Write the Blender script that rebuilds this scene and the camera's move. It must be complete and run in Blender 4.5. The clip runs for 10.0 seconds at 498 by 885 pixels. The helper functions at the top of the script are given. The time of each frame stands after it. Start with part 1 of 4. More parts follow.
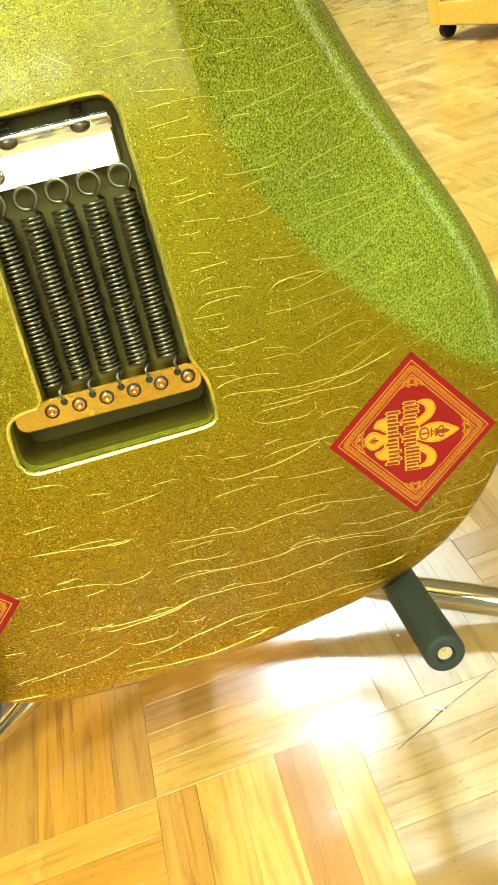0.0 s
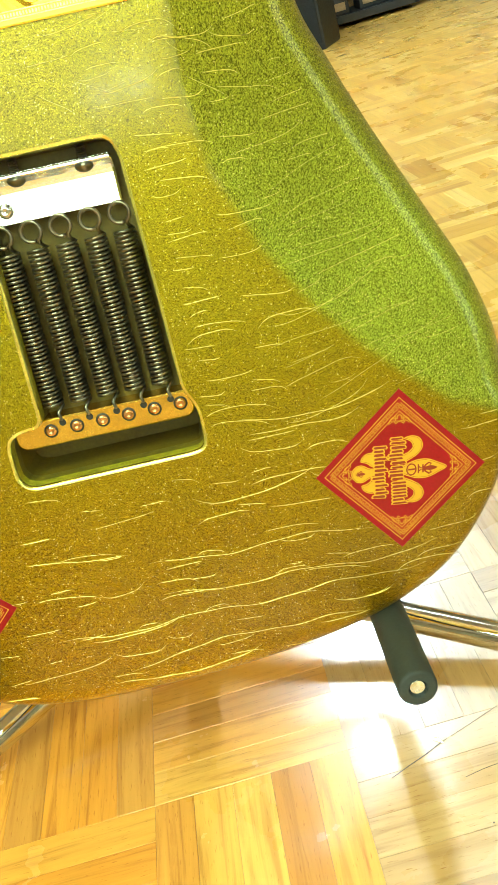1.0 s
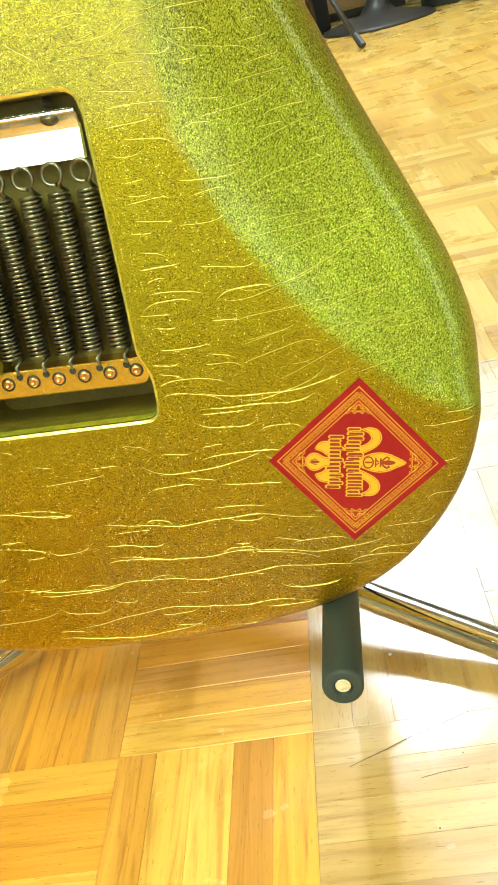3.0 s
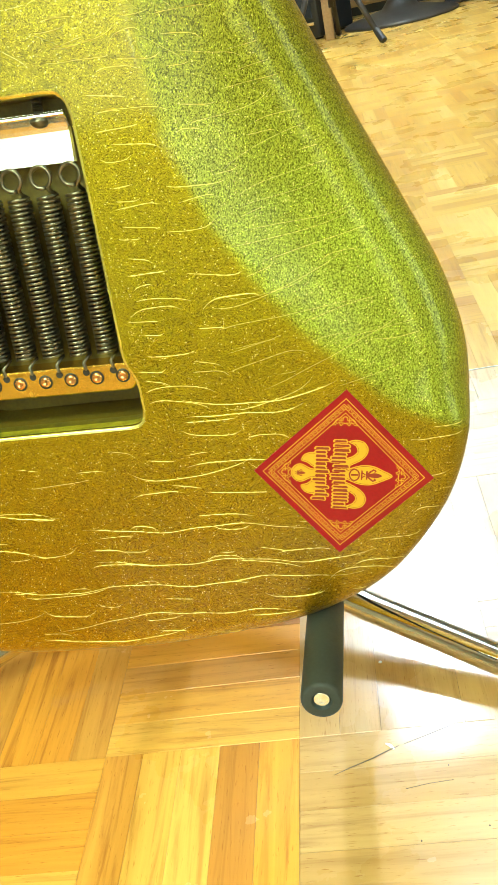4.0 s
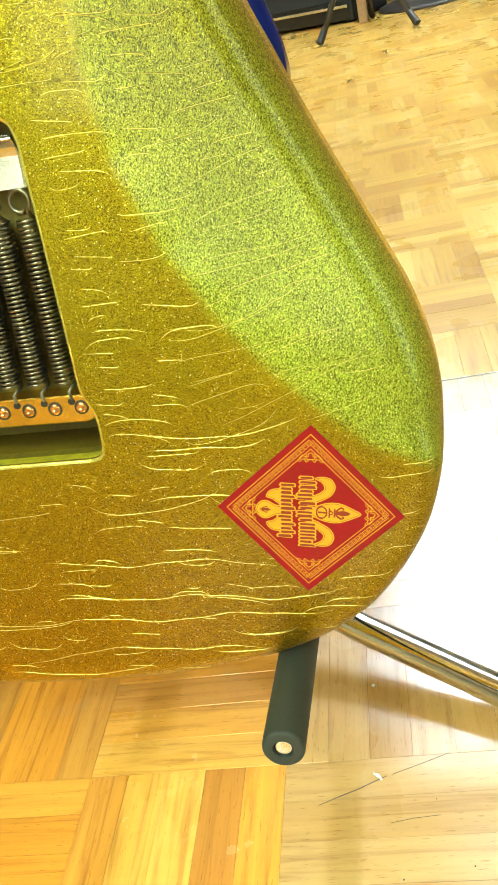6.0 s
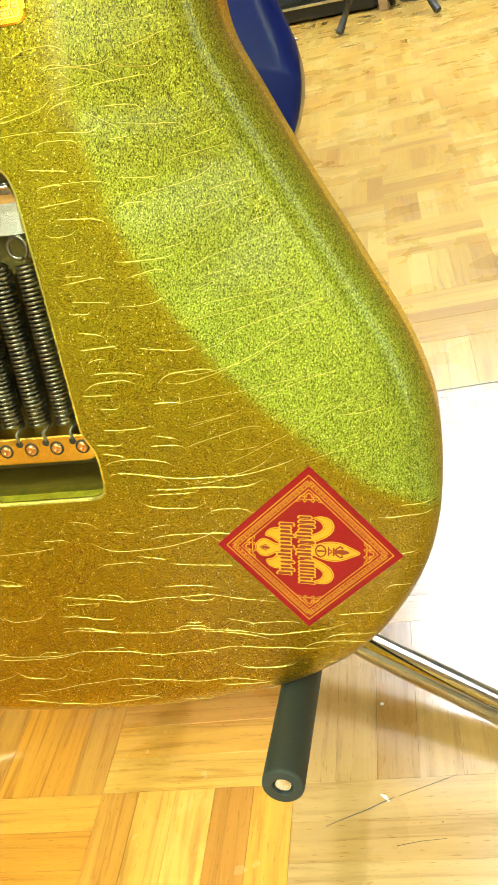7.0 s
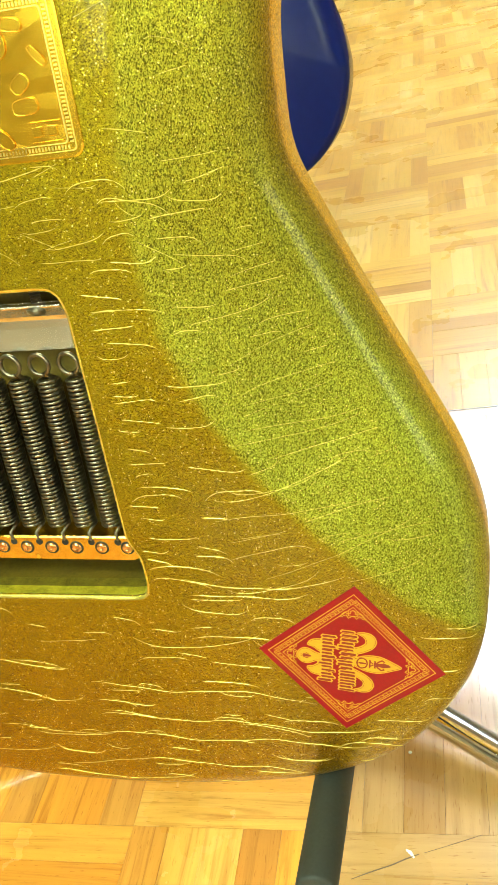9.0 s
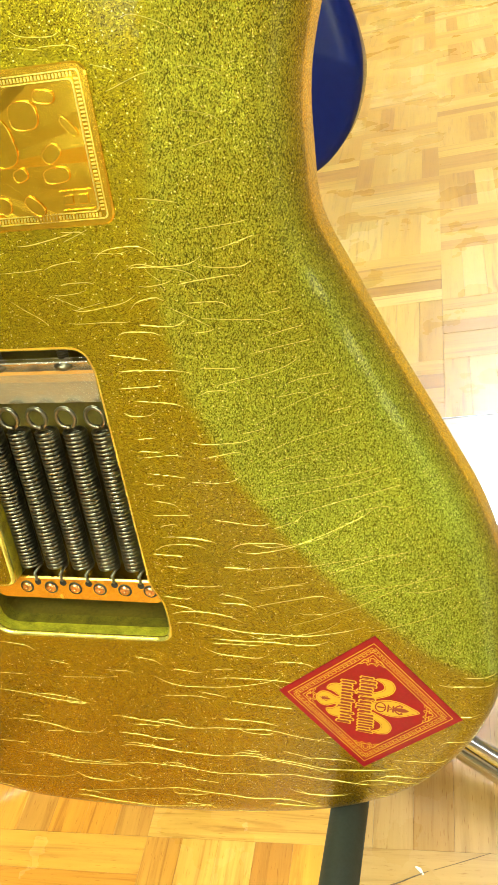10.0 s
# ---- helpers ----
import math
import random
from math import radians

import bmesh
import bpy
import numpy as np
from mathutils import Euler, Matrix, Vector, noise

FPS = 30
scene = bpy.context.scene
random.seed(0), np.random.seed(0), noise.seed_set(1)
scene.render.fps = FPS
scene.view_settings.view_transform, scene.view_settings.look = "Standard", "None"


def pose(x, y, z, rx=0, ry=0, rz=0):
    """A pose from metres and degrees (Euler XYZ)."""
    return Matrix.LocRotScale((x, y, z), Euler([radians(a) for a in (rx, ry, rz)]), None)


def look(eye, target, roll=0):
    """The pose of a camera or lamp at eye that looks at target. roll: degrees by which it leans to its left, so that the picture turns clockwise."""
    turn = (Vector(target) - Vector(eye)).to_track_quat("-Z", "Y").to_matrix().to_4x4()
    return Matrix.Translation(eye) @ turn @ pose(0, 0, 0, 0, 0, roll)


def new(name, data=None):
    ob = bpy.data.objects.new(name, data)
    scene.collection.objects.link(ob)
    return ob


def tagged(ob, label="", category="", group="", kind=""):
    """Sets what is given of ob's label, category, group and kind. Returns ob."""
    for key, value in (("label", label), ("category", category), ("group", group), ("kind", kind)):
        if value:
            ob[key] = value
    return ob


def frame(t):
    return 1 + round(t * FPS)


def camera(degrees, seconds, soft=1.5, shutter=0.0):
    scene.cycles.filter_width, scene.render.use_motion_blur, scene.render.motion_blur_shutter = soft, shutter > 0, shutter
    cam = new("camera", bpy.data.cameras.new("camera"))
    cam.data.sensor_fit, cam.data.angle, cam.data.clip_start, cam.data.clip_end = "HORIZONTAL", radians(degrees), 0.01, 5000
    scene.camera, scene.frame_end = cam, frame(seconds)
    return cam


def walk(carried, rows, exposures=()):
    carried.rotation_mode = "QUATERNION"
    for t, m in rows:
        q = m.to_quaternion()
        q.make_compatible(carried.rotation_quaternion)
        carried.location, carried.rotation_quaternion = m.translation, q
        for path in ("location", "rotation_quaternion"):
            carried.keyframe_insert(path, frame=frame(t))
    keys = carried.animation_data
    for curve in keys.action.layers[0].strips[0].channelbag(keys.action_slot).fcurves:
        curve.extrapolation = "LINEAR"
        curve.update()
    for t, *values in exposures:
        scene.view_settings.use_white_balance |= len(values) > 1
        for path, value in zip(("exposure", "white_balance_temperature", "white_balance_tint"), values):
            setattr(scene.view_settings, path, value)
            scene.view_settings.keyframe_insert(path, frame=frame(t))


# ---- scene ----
cam = camera(33.3, 10.0)
PATH = [
    (0, (0.027, 0.015, 0.411), (0.022, 1.734, -0.612), -17.6),
    (0.5, (0.049, 0.008, 0.418), (0.004, 1.736, -0.587), -17.0),
    (1, (0.062, 0.004, 0.414), (-0.098, 1.753, -0.542), -17.2),
    (1.5, (0.075, 0.002, 0.408), (-0.144, 1.757, -0.525), -17.0),
    (2, (0.096, -0.003, 0.406), (-0.174, 1.74, -0.537), -16.0),
    (2.5, (0.102, 0.011, 0.405), (-0.227, 1.734, -0.556), -15.2),
    (2.7, (0.11, 0.014, 0.403), (-0.252, 1.722, -0.571), -15.2),
    (3.8, (0.128, 0.023, 0.403), (-0.307, 1.698, -0.6), -14.4),
    (4, (0.13, 0.024, 0.405), (-0.298, 1.703, -0.594), -14.0),
    (4.5, (0.133, 0.03, 0.405), (-0.303, 1.713, -0.586), -13.5),
    (5, (0.142, 0.035, 0.405), (-0.314, 1.708, -0.591), -14.0),
    (5.5, (0.15, 0.043, 0.405), (-0.334, 1.701, -0.604), -14.6),
    (6.8, (0.166, 0.06, 0.42), (-0.396, 1.69, -0.594), -16.3),
    (7, (0.168, 0.062, 0.423), (-0.403, 1.684, -0.598), -16.5),
    (7.5, (0.171, 0.071, 0.429), (-0.425, 1.667, -0.618), -16.6),
    (8, (0.173, 0.082, 0.445), (-0.434, 1.649, -0.64), -16.1),
    (8.5, (0.168, 0.093, 0.458), (-0.456, 1.643, -0.639), -16.1),
    (9, (0.165, 0.099, 0.475), (-0.478, 1.634, -0.635), -16.4),
    (9.5, (0.168, 0.103, 0.485), (-0.479, 1.617, -0.65), -16.6),
    (10, (0.16, 0.112, 0.501), (-0.492, 1.61, -0.654), -16.4),
]
walk(cam, [(t, look(eye, target, roll)) for t, eye, target, roll in PATH], [(0, 0.02, 5900, -6), (1.5, 0, 6020, -5), (2.5, 0, 6050, -4), (5.5, 0, 6070, -1), (7.5, 0.02, 6150, 2), (8.5, 0.02, 6200, 3), (10, 0, 6220, 9)])

# ---- light ----
world = bpy.data.worlds.new("room_air")
scene.world = world
world.use_nodes = True
world.node_tree.nodes["Background"].inputs[0].default_value = (1.0, 0.86, 0.66, 1)
world.node_tree.nodes["Background"].inputs[1].default_value = 0.05
scene.view_settings.exposure = 0.0

# ---- materials ----


def material(name, rough=0.5, metal=0.0, color=(0.5, 0.5, 0.5), coat=0.0):
    m = bpy.data.materials.new(name)
    m.use_nodes = True
    t = m.node_tree
    b = t.nodes["Principled BSDF"]
    b.inputs["Base Color"].default_value = (*color, 1)
    b.inputs["Roughness"].default_value = rough
    b.inputs["Metallic"].default_value = metal
    b.inputs["Coat Weight"].default_value = coat
    b.inputs["Coat Roughness"].default_value = 0.05
    return m, t, b


def node(t, kind, **sockets):
    n = t.nodes.new(kind)
    for key, value in sockets.items():
        n.inputs[key.replace("_", " ")].default_value = value
    return n


def ramp(t, source, stops):
    n = t.nodes.new("ShaderNodeValToRGB")
    e = n.color_ramp.elements
    while len(e) < len(stops):
        e.new(0.5)
    for k, (p, c) in zip(e, stops):
        k.position, k.color = p, (*c, 1)
    t.links.new(source, n.inputs[0])
    return n.outputs[0]


def mix(t, fac, a, b, mode="MIX"):
    n = t.nodes.new("ShaderNodeMix")
    n.data_type, n.blend_type = "RGBA", mode
    for k, v in ((0, fac), (6, a), (7, b)):
        if isinstance(v, (int, float)):
            n.inputs[k].default_value = v
        elif isinstance(v, tuple):
            n.inputs[k].default_value = (*v, 1)
        else:
            t.links.new(v, n.inputs[k])
    return n.outputs[2]


def calc(t, op, a, b=0.0):
    n = t.nodes.new("ShaderNodeMath")
    n.operation = op
    for k, v in enumerate((a, b)):
        if isinstance(v, (int, float)):
            n.inputs[k].default_value = v
        else:
            t.links.new(v, n.inputs[k])
    return n.outputs[0]


def bump(t, b, height, strength, distance):
    n = node(t, "ShaderNodeBump", Strength=strength, Distance=distance)
    t.links.new(height, n.inputs["Height"])
    t.links.new(n.outputs[0], b.inputs["Normal"])
    return n


def grained(name, color, rough, metal=0.0, scale=60.0, spread=0.15, depth=0.0003, coat=0.0):
    """A plain surface with stains at two sizes and a fine relief."""
    m, t, b = material(name, rough, metal, color, coat)
    xyz = t.nodes.new("ShaderNodeTexCoord").outputs["Object"]
    small = node(t, "ShaderNodeTexNoise", Scale=scale * 6, Detail=4.0)
    large = node(t, "ShaderNodeTexNoise", Scale=scale * 0.5, Detail=5.0)
    for n in (small, large):
        t.links.new(xyz, n.inputs["Vector"])
    both = calc(t, "ADD", calc(t, "MULTIPLY", small.outputs[0], 0.5), calc(t, "MULTIPLY", large.outputs[0], 0.5))
    lo = tuple(c * (1 - spread) for c in color)
    hi = tuple(min(1, c * (1 + spread)) for c in color)
    t.links.new(ramp(t, both, [(0.35, lo), (0.65, hi)]), b.inputs["Base Color"])
    t.links.new(calc(t, "ADD", calc(t, "MULTIPLY", large.outputs[0], 0.2), rough - 0.1), b.inputs["Roughness"])
    if depth:
        bump(t, b, small.outputs[0], 0.3, depth)
    return m


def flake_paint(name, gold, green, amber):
    """Metal-flake lacquer: gold on the flat, amber at the rim. Green in the cut-away and amber towards the foot paint
    the reflected room into the colour.
    """
    m, t, b = material(name, 0.32, 0.94, gold, 0.42)
    b.inputs["Coat Roughness"].default_value = 0.1
    xyz = t.nodes.new("ShaderNodeTexCoord").outputs["Object"]
    cells = node(t, "ShaderNodeTexVoronoi", Scale=3300.0)
    fine = node(t, "ShaderNodeTexVoronoi", Scale=5200.0)
    cloud = node(t, "ShaderNodeTexNoise", Scale=14.0, Detail=4.0)
    for n in (cells, fine, cloud):
        t.links.new(xyz, n.inputs["Vector"])
    skew = t.nodes.new("ShaderNodeMapping")
    skew.inputs["Rotation"].default_value = (0.0, 0.6, 0.0)
    skew.inputs["Scale"].default_value = (1.0, 1.0, 0.6)
    t.links.new(xyz, skew.inputs[0])
    coarse = node(t, "ShaderNodeTexVoronoi", Scale=3500.0)
    t.links.new(skew.outputs[0], coarse.inputs["Vector"])
    hue_coarse = t.nodes.new("ShaderNodeSeparateColor")
    t.links.new(coarse.outputs["Color"], hue_coarse.inputs[0])
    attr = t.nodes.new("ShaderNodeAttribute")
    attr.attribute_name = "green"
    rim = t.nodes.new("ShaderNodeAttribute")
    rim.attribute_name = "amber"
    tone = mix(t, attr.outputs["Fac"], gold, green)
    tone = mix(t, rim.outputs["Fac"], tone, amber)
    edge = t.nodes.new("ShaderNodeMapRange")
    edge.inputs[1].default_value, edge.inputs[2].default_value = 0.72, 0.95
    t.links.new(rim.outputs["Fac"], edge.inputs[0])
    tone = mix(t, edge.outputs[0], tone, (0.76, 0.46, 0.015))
    bare = t.nodes.new("ShaderNodeAttribute")
    bare.attribute_name = "edge"
    t.links.new(calc(t, "SUBTRACT", 0.94, calc(t, "MULTIPLY", bare.outputs["Fac"], 0.6)), b.inputs["Metallic"])
    hue = t.nodes.new("ShaderNodeSeparateColor")
    t.links.new(cells.outputs["Color"], hue.inputs[0])
    hue_fine = t.nodes.new("ShaderNodeSeparateColor")
    t.links.new(fine.outputs["Color"], hue_fine.inputs[0])
    speck = ramp(t, hue.outputs[0], [(0.0, (0.34, 0.32, 0.26)), (0.3, (0.83, 0.83, 0.79)), (0.8, (1.08, 1.08, 1.0)), (0.965, (1.3, 1.3, 1.2)), (1.0, (2.0, 2.0, 1.8))])
    bold = ramp(t, hue_coarse.outputs[0], [(0.0, (0.24, 0.24, 0.19)), (0.25, (0.52, 0.53, 0.47)), (0.45, (0.95, 0.95, 0.92)), (0.85, (1.15, 1.15, 1.1)), (1.0, (1.6, 1.6, 1.5))])
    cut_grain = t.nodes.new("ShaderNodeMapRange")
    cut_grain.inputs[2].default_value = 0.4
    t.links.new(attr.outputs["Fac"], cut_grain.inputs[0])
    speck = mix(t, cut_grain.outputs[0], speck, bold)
    tone = mix(t, 1.0, tone, speck, "MULTIPLY")
    # sparkle of stray flakes, painted as pale dots
    glint = node(t, "ShaderNodeTexVoronoi", Scale=950.0)
    t.links.new(xyz, glint.inputs["Vector"])
    hue_glint = t.nodes.new("ShaderNodeSeparateColor")
    t.links.new(glint.outputs["Color"], hue_glint.inputs[0])
    lit = calc(t, "MULTIPLY", calc(t, "LESS_THAN", glint.outputs["Distance"], 0.24), calc(t, "GREATER_THAN", hue_glint.outputs[0], 0.8))
    tone = mix(t, calc(t, "MULTIPLY", lit, 0.75), tone, (0.9, 0.8, 0.22))
    tone = mix(t, 1.0, tone, ramp(t, cloud.outputs[0], [(0.3, (0.9, 0.9, 0.9)), (0.7, (1.08, 1.08, 1.08))]), "MULTIPLY")
    t.links.new(tone, b.inputs["Base Color"])
    # every flake lies at its own slant
    offset = node(t, "ShaderNodeVectorMath")
    offset.operation = "SUBTRACT"
    t.links.new(cells.outputs["Color"], offset.inputs[0])
    offset.inputs[1].default_value = (0.5, 0.5, 0.5)
    size = node(t, "ShaderNodeVectorMath")
    size.operation = "SCALE"
    size.inputs["Scale"].default_value = 0.42
    t.links.new(offset.outputs[0], size.inputs[0])
    geo = t.nodes.new("ShaderNodeNewGeometry")
    total = t.nodes.new("ShaderNodeVectorMath")
    total.operation = "ADD"
    t.links.new(geo.outputs["Normal"], total.inputs[0])
    t.links.new(size.outputs[0], total.inputs[1])
    unit = t.nodes.new("ShaderNodeVectorMath")
    unit.operation = "NORMALIZE"
    t.links.new(total.outputs[0], unit.inputs[0])
    t.links.new(unit.outputs[0], b.inputs["Normal"])
    t.links.new(calc(t, "ADD", calc(t, "MULTIPLY", hue_fine.outputs[0], 0.2), 0.24), b.inputs["Roughness"])
    return m


def parquet(name, per_object, pale, distant=False):
    """Varnished finger parquet; the grain runs along the strip."""
    m, t, b = material(name, 0.3, 0.0, (0.5, 0.3, 0.12), 0.45 if distant else 1.0)
    b.inputs["Coat Roughness"].default_value = 0.09
    b.inputs["Coat IOR"].default_value = 1.6
    b.inputs["Specular IOR Level"].default_value = 0.2
    if per_object:
        chance = t.nodes.new("ShaderNodeObjectInfo").outputs["Random"]
    else:
        chance = t.nodes.new("ShaderNodeNewGeometry").outputs["Random Per Island"]
    uv = t.nodes.new("ShaderNodeUVMap")
    uv.uv_map = "grain"
    shift = t.nodes.new("ShaderNodeVectorMath")
    shift.operation = "ADD"
    both = t.nodes.new("ShaderNodeCombineXYZ")
    t.links.new(calc(t, "MULTIPLY", chance, 37.0), both.inputs[0])
    t.links.new(calc(t, "MULTIPLY", chance, 91.0), both.inputs[1])
    t.links.new(uv.outputs[0], shift.inputs[0])
    t.links.new(both.outputs[0], shift.inputs[1])
    long = t.nodes.new("ShaderNodeMapping")
    long.inputs["Scale"].default_value = (9, 150, 1)
    t.links.new(shift.outputs[0], long.inputs[0])
    grain = node(t, "ShaderNodeTexNoise", Scale=1.0, Detail=6.0, Roughness=0.6, Distortion=0.6)
    t.links.new(long.outputs[0], grain.inputs["Vector"])
    pores = t.nodes.new("ShaderNodeMapping")
    pores.inputs["Scale"].default_value = (120, 900, 1)
    t.links.new(shift.outputs[0], pores.inputs[0])
    pore = node(t, "ShaderNodeTexNoise", Scale=1.0, Detail=3.0)
    t.links.new(pores.outputs[0], pore.inputs["Vector"])
    if pale:
        base = ramp(t, chance, [(0.0, (0.387, 0.213, 0.0679)), (0.3, (0.479, 0.289, 0.1)), (0.7, (0.517, 0.327, 0.127)), (1.0, (0.555, 0.369, 0.159))])
    else:
        base = ramp(t, chance, [(0.0, (0.38, 0.141, 0.0231)), (0.18, (0.526, 0.243, 0.044)), (0.35, (0.626, 0.318, 0.0627)), (0.6, (0.682, 0.3, 0.0363)), (0.8, (0.74, 0.371, 0.0561)), (1.0, (0.759, 0.458, 0.106))])
    if distant:
        base = ramp(t, chance, [(0.0, (0.43, 0.228, 0.036)), (0.15, (0.5, 0.28, 0.044)), (0.5, (0.584, 0.353, 0.0629)), (0.85, (0.643, 0.416, 0.0911)), (1.0, (0.724, 0.516, 0.157))])
    dark = ramp(t, grain.outputs[0], [(0.32, (0.46, 0.30, 0.18)), (0.48, (0.93, 0.88, 0.82)), (0.7, (1.12, 1.12, 1.1))])
    tone = mix(t, calc(t, "ADD", calc(t, "MULTIPLY", calc(t, "FRACT", calc(t, "MULTIPLY", chance, 13.7)), 0.35 if distant or pale else 0.4), 0.2 if distant or pale else 0.4), base, mix(t, 1.0, base, dark, "MULTIPLY"))
    tone = mix(t, 1.0, tone, ramp(t, pore.outputs[0], [(0.28, (0.85, 0.8, 0.75) if distant else (0.72, 0.62, 0.52)), (0.38, (1, 1, 1))]), "MULTIPLY")
    t.links.new(tone, b.inputs["Base Color"])
    place = t.nodes.new("ShaderNodeNewGeometry").outputs["Position"]
    wave = node(t, "ShaderNodeTexNoise", Scale=22.0, Detail=2.0)
    smear = node(t, "ShaderNodeTexNoise", Scale=9.0, Detail=6.0)
    for n in (wave, smear):
        t.links.new(place, n.inputs["Vector"])
    t.links.new(calc(t, "ADD", calc(t, "MULTIPLY", smear.outputs[0], 0.24), 0.17), b.inputs["Roughness"])
    blotch = node(t, "ShaderNodeTexNoise", Scale=26.0, Detail=5.0)
    t.links.new(place, blotch.inputs["Vector"])
    polish = ramp(t, blotch.outputs[0], [(0.3, (0.08, 0.08, 0.08)), (0.55, (0.16, 0.16, 0.16)), (0.72, (0.32, 0.32, 0.32))])
    if distant:
        b.inputs["Coat Roughness"].default_value = 0.2
    else:
        t.links.new(polish, b.inputs["Coat Roughness"])
    height = calc(t, "ADD", wave.outputs[0], calc(t, "MULTIPLY", grain.outputs[0], 0.06))
    bump(t, b, height, 0.3, 0.003)
    return m


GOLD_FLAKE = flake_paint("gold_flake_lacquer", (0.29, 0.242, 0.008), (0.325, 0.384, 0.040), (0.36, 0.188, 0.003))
# olive cavity lacquer with its shade, growing with depth, put into the colour
CAVITY_DARK = grained("olive_lacquer_in_shade", (0.12, 0.09, 0.008), 0.6, 0.0, 120, 0.25, 0.0001, 0.0)
MID_SHADE = grained("olive_lacquer_half_shade", (0.15, 0.125, 0.012), 0.4, 0.2, 420, 0.6, 0.0002, 0.4)
EDGE_LIT = grained("olive_lacquer_lit", (0.50, 0.46, 0.035), 0.35, 0.4, 420, 0.6, 0.0003, 0.5)
# gold lip lacquer, lightened to carry the highlight of the rounded edge
LIP_GLEAM = grained("gold_lacquer_gleam", (0.8, 0.74, 0.16), 0.17, 0.85, 300, 0.3, 0.0001, 1.0)
CRACK = grained("gold_crazing", (0.74, 0.62, 0.12), 0.32, 0.72, 200, 0.1, 0)
WOOD_NEAR = parquet("parquet_strip", True, False)
WOOD_PALE = parquet("parquet_strip_pale", True, True)
WOOD_FAR = parquet("parquet_joined", False, False)
WOOD_BEYOND = parquet("parquet_beyond_seam", True, False, True)
WOOD_BEYOND_FAR = parquet("parquet_beyond_seam_joined", False, False, True)
WOOD_FAR_PALE = parquet("parquet_joined_pale", False, True)
JOINT = grained("joint_filler", (0.5, 0.33, 0.13), 0.7, 0, 40, 0.3)
CHROME = grained("chrome", (0.66, 0.68, 0.72), 0.06, 1.0, 30, 0.04, 0)
FOAM = grained("black_foam_rubber", (0.028, 0.036, 0.036), 0.62, 0, 120, 0.15, 0.0002)
STEEL = grained("dark_spring_steel", (0.19, 0.175, 0.135), 0.34, 1.0, 30, 0.06, 0)
BLACK_STEEL = grained("black_screw_steel", (0.035, 0.03, 0.022), 0.4, 0.3, 300, 0.2, 0)
NICKEL = grained("nickel_plate", (0.78, 0.78, 0.77), 0.24, 1.0, 90, 0.08, 0.0001)
BRASS = grained("gold_plated_brass", (0.78, 0.53, 0.10), 0.24, 1.0, 90, 0.12, 0.0001)
BRONZE = grained("bronze_ball_end", (0.72, 0.40, 0.17), 0.12, 1.0, 200, 0.2, 0.0001)
HOLE = grained("hole_shade", (0.02, 0.016, 0.012), 0.7, 0, 90, 0.2)
RED = grained("red_sticker_vinyl", (0.26, 0.0025, 0.008), 0.34, 0.0, 160, 0.12, 0.00003, 0.0)
RED.node_tree.nodes["Principled BSDF"].inputs["Specular IOR Level"].default_value = 0.3
INK = grained("yellow_ink", (0.60, 0.32, 0.014), 0.34, 0.0, 300, 0.1, 0, 0.0)
INK_DARK = grained("brown_red_ink", (0.22, 0.018, 0.008), 0.35, 0.0, 300, 0.1, 0)
PLATE = grained("engraved_gold_plate", (0.94, 0.64, 0.06), 0.16, 1.0, 60, 0.1, 0.00002)
# the plate's gold made paler, the gleam of raised lines put into it
PLATE_LINE = grained("gold_plate_gleam", (0.98, 0.78, 0.22), 0.3, 1.0, 60, 0.1, 0)
BLUE = grained("blue_gloss_lacquer", (0.007, 0.014, 0.13), 0.2, 0.0, 20, 0.1, 0, 0.0)
BLUE.node_tree.nodes["Principled BSDF"].inputs["Specular IOR Level"].default_value = 0.14
MAPLE = grained("maple", (0.55, 0.36, 0.16), 0.3, 0, 25, 0.15, 0.0001)
BLACK_VINYL = grained("black_vinyl", (0.011, 0.013, 0.015), 0.5, 0, 150, 0.2, 0.0004)
BLACK_PAINT = grained("black_painted_steel", (0.028, 0.023, 0.02), 0.5, 0.1, 60, 0.2, 0.0002)
GREY_CLOTH = grained("speaker_cloth", (0.018, 0.021, 0.024), 0.9, 0, 300, 0.4, 0.0005)
PINE = grained("yellow_pine", (0.84, 0.50, 0.065), 0.35, 0, 16, 0.15, 0.0002, 0.3)
POST_WOOD = grained("brown_wood", (0.38, 0.25, 0.12), 0.5, 0, 18, 0.2, 0.0003)
RUBBER = grained("black_rubber", (0.015, 0.015, 0.015), 0.6, 0, 120, 0.2)
WALL = grained("cream_wall_paint", (0.38, 0.33, 0.23), 0.8, 0, 3, 0.06, 0.0005)
CEIL = grained("white_ceiling_paint", (0.52, 0.50, 0.44), 0.9, 0, 3, 0.04, 0.0005)
SEAM_METAL = grained("grey_seam_metal", (0.5, 0.46, 0.38), 0.4, 0.3, 60, 0.1)
SCRATCH = grained("dirt_in_scratch", (0.17, 0.115, 0.07), 0.7, 0, 200, 0.3)
PAPER = grained("white_paper", (0.8, 0.8, 0.78), 0.7, 0, 60, 0.04)
DIFFUSER, _t, _b = material("lit_diffuser", 0.5, 0, (0.9, 0.88, 0.82))
_b.inputs["Emission Color"].default_value = (0.90, 1.0, 0.66, 1)
_b.inputs["Emission Strength"].default_value = 23.0
DIFFUSER_FRONT, _t, _b = material("lit_cool_diffuser", 0.5, 0, (0.9, 0.9, 0.9))
_b.inputs["Emission Color"].default_value = (0.84, 0.98, 1.04, 1)
_b.inputs["Emission Strength"].default_value = 6.0
DIFFUSER_TUBE, _t, _b = material("lit_cool_tube", 0.5, 0, (0.9, 0.9, 0.9))
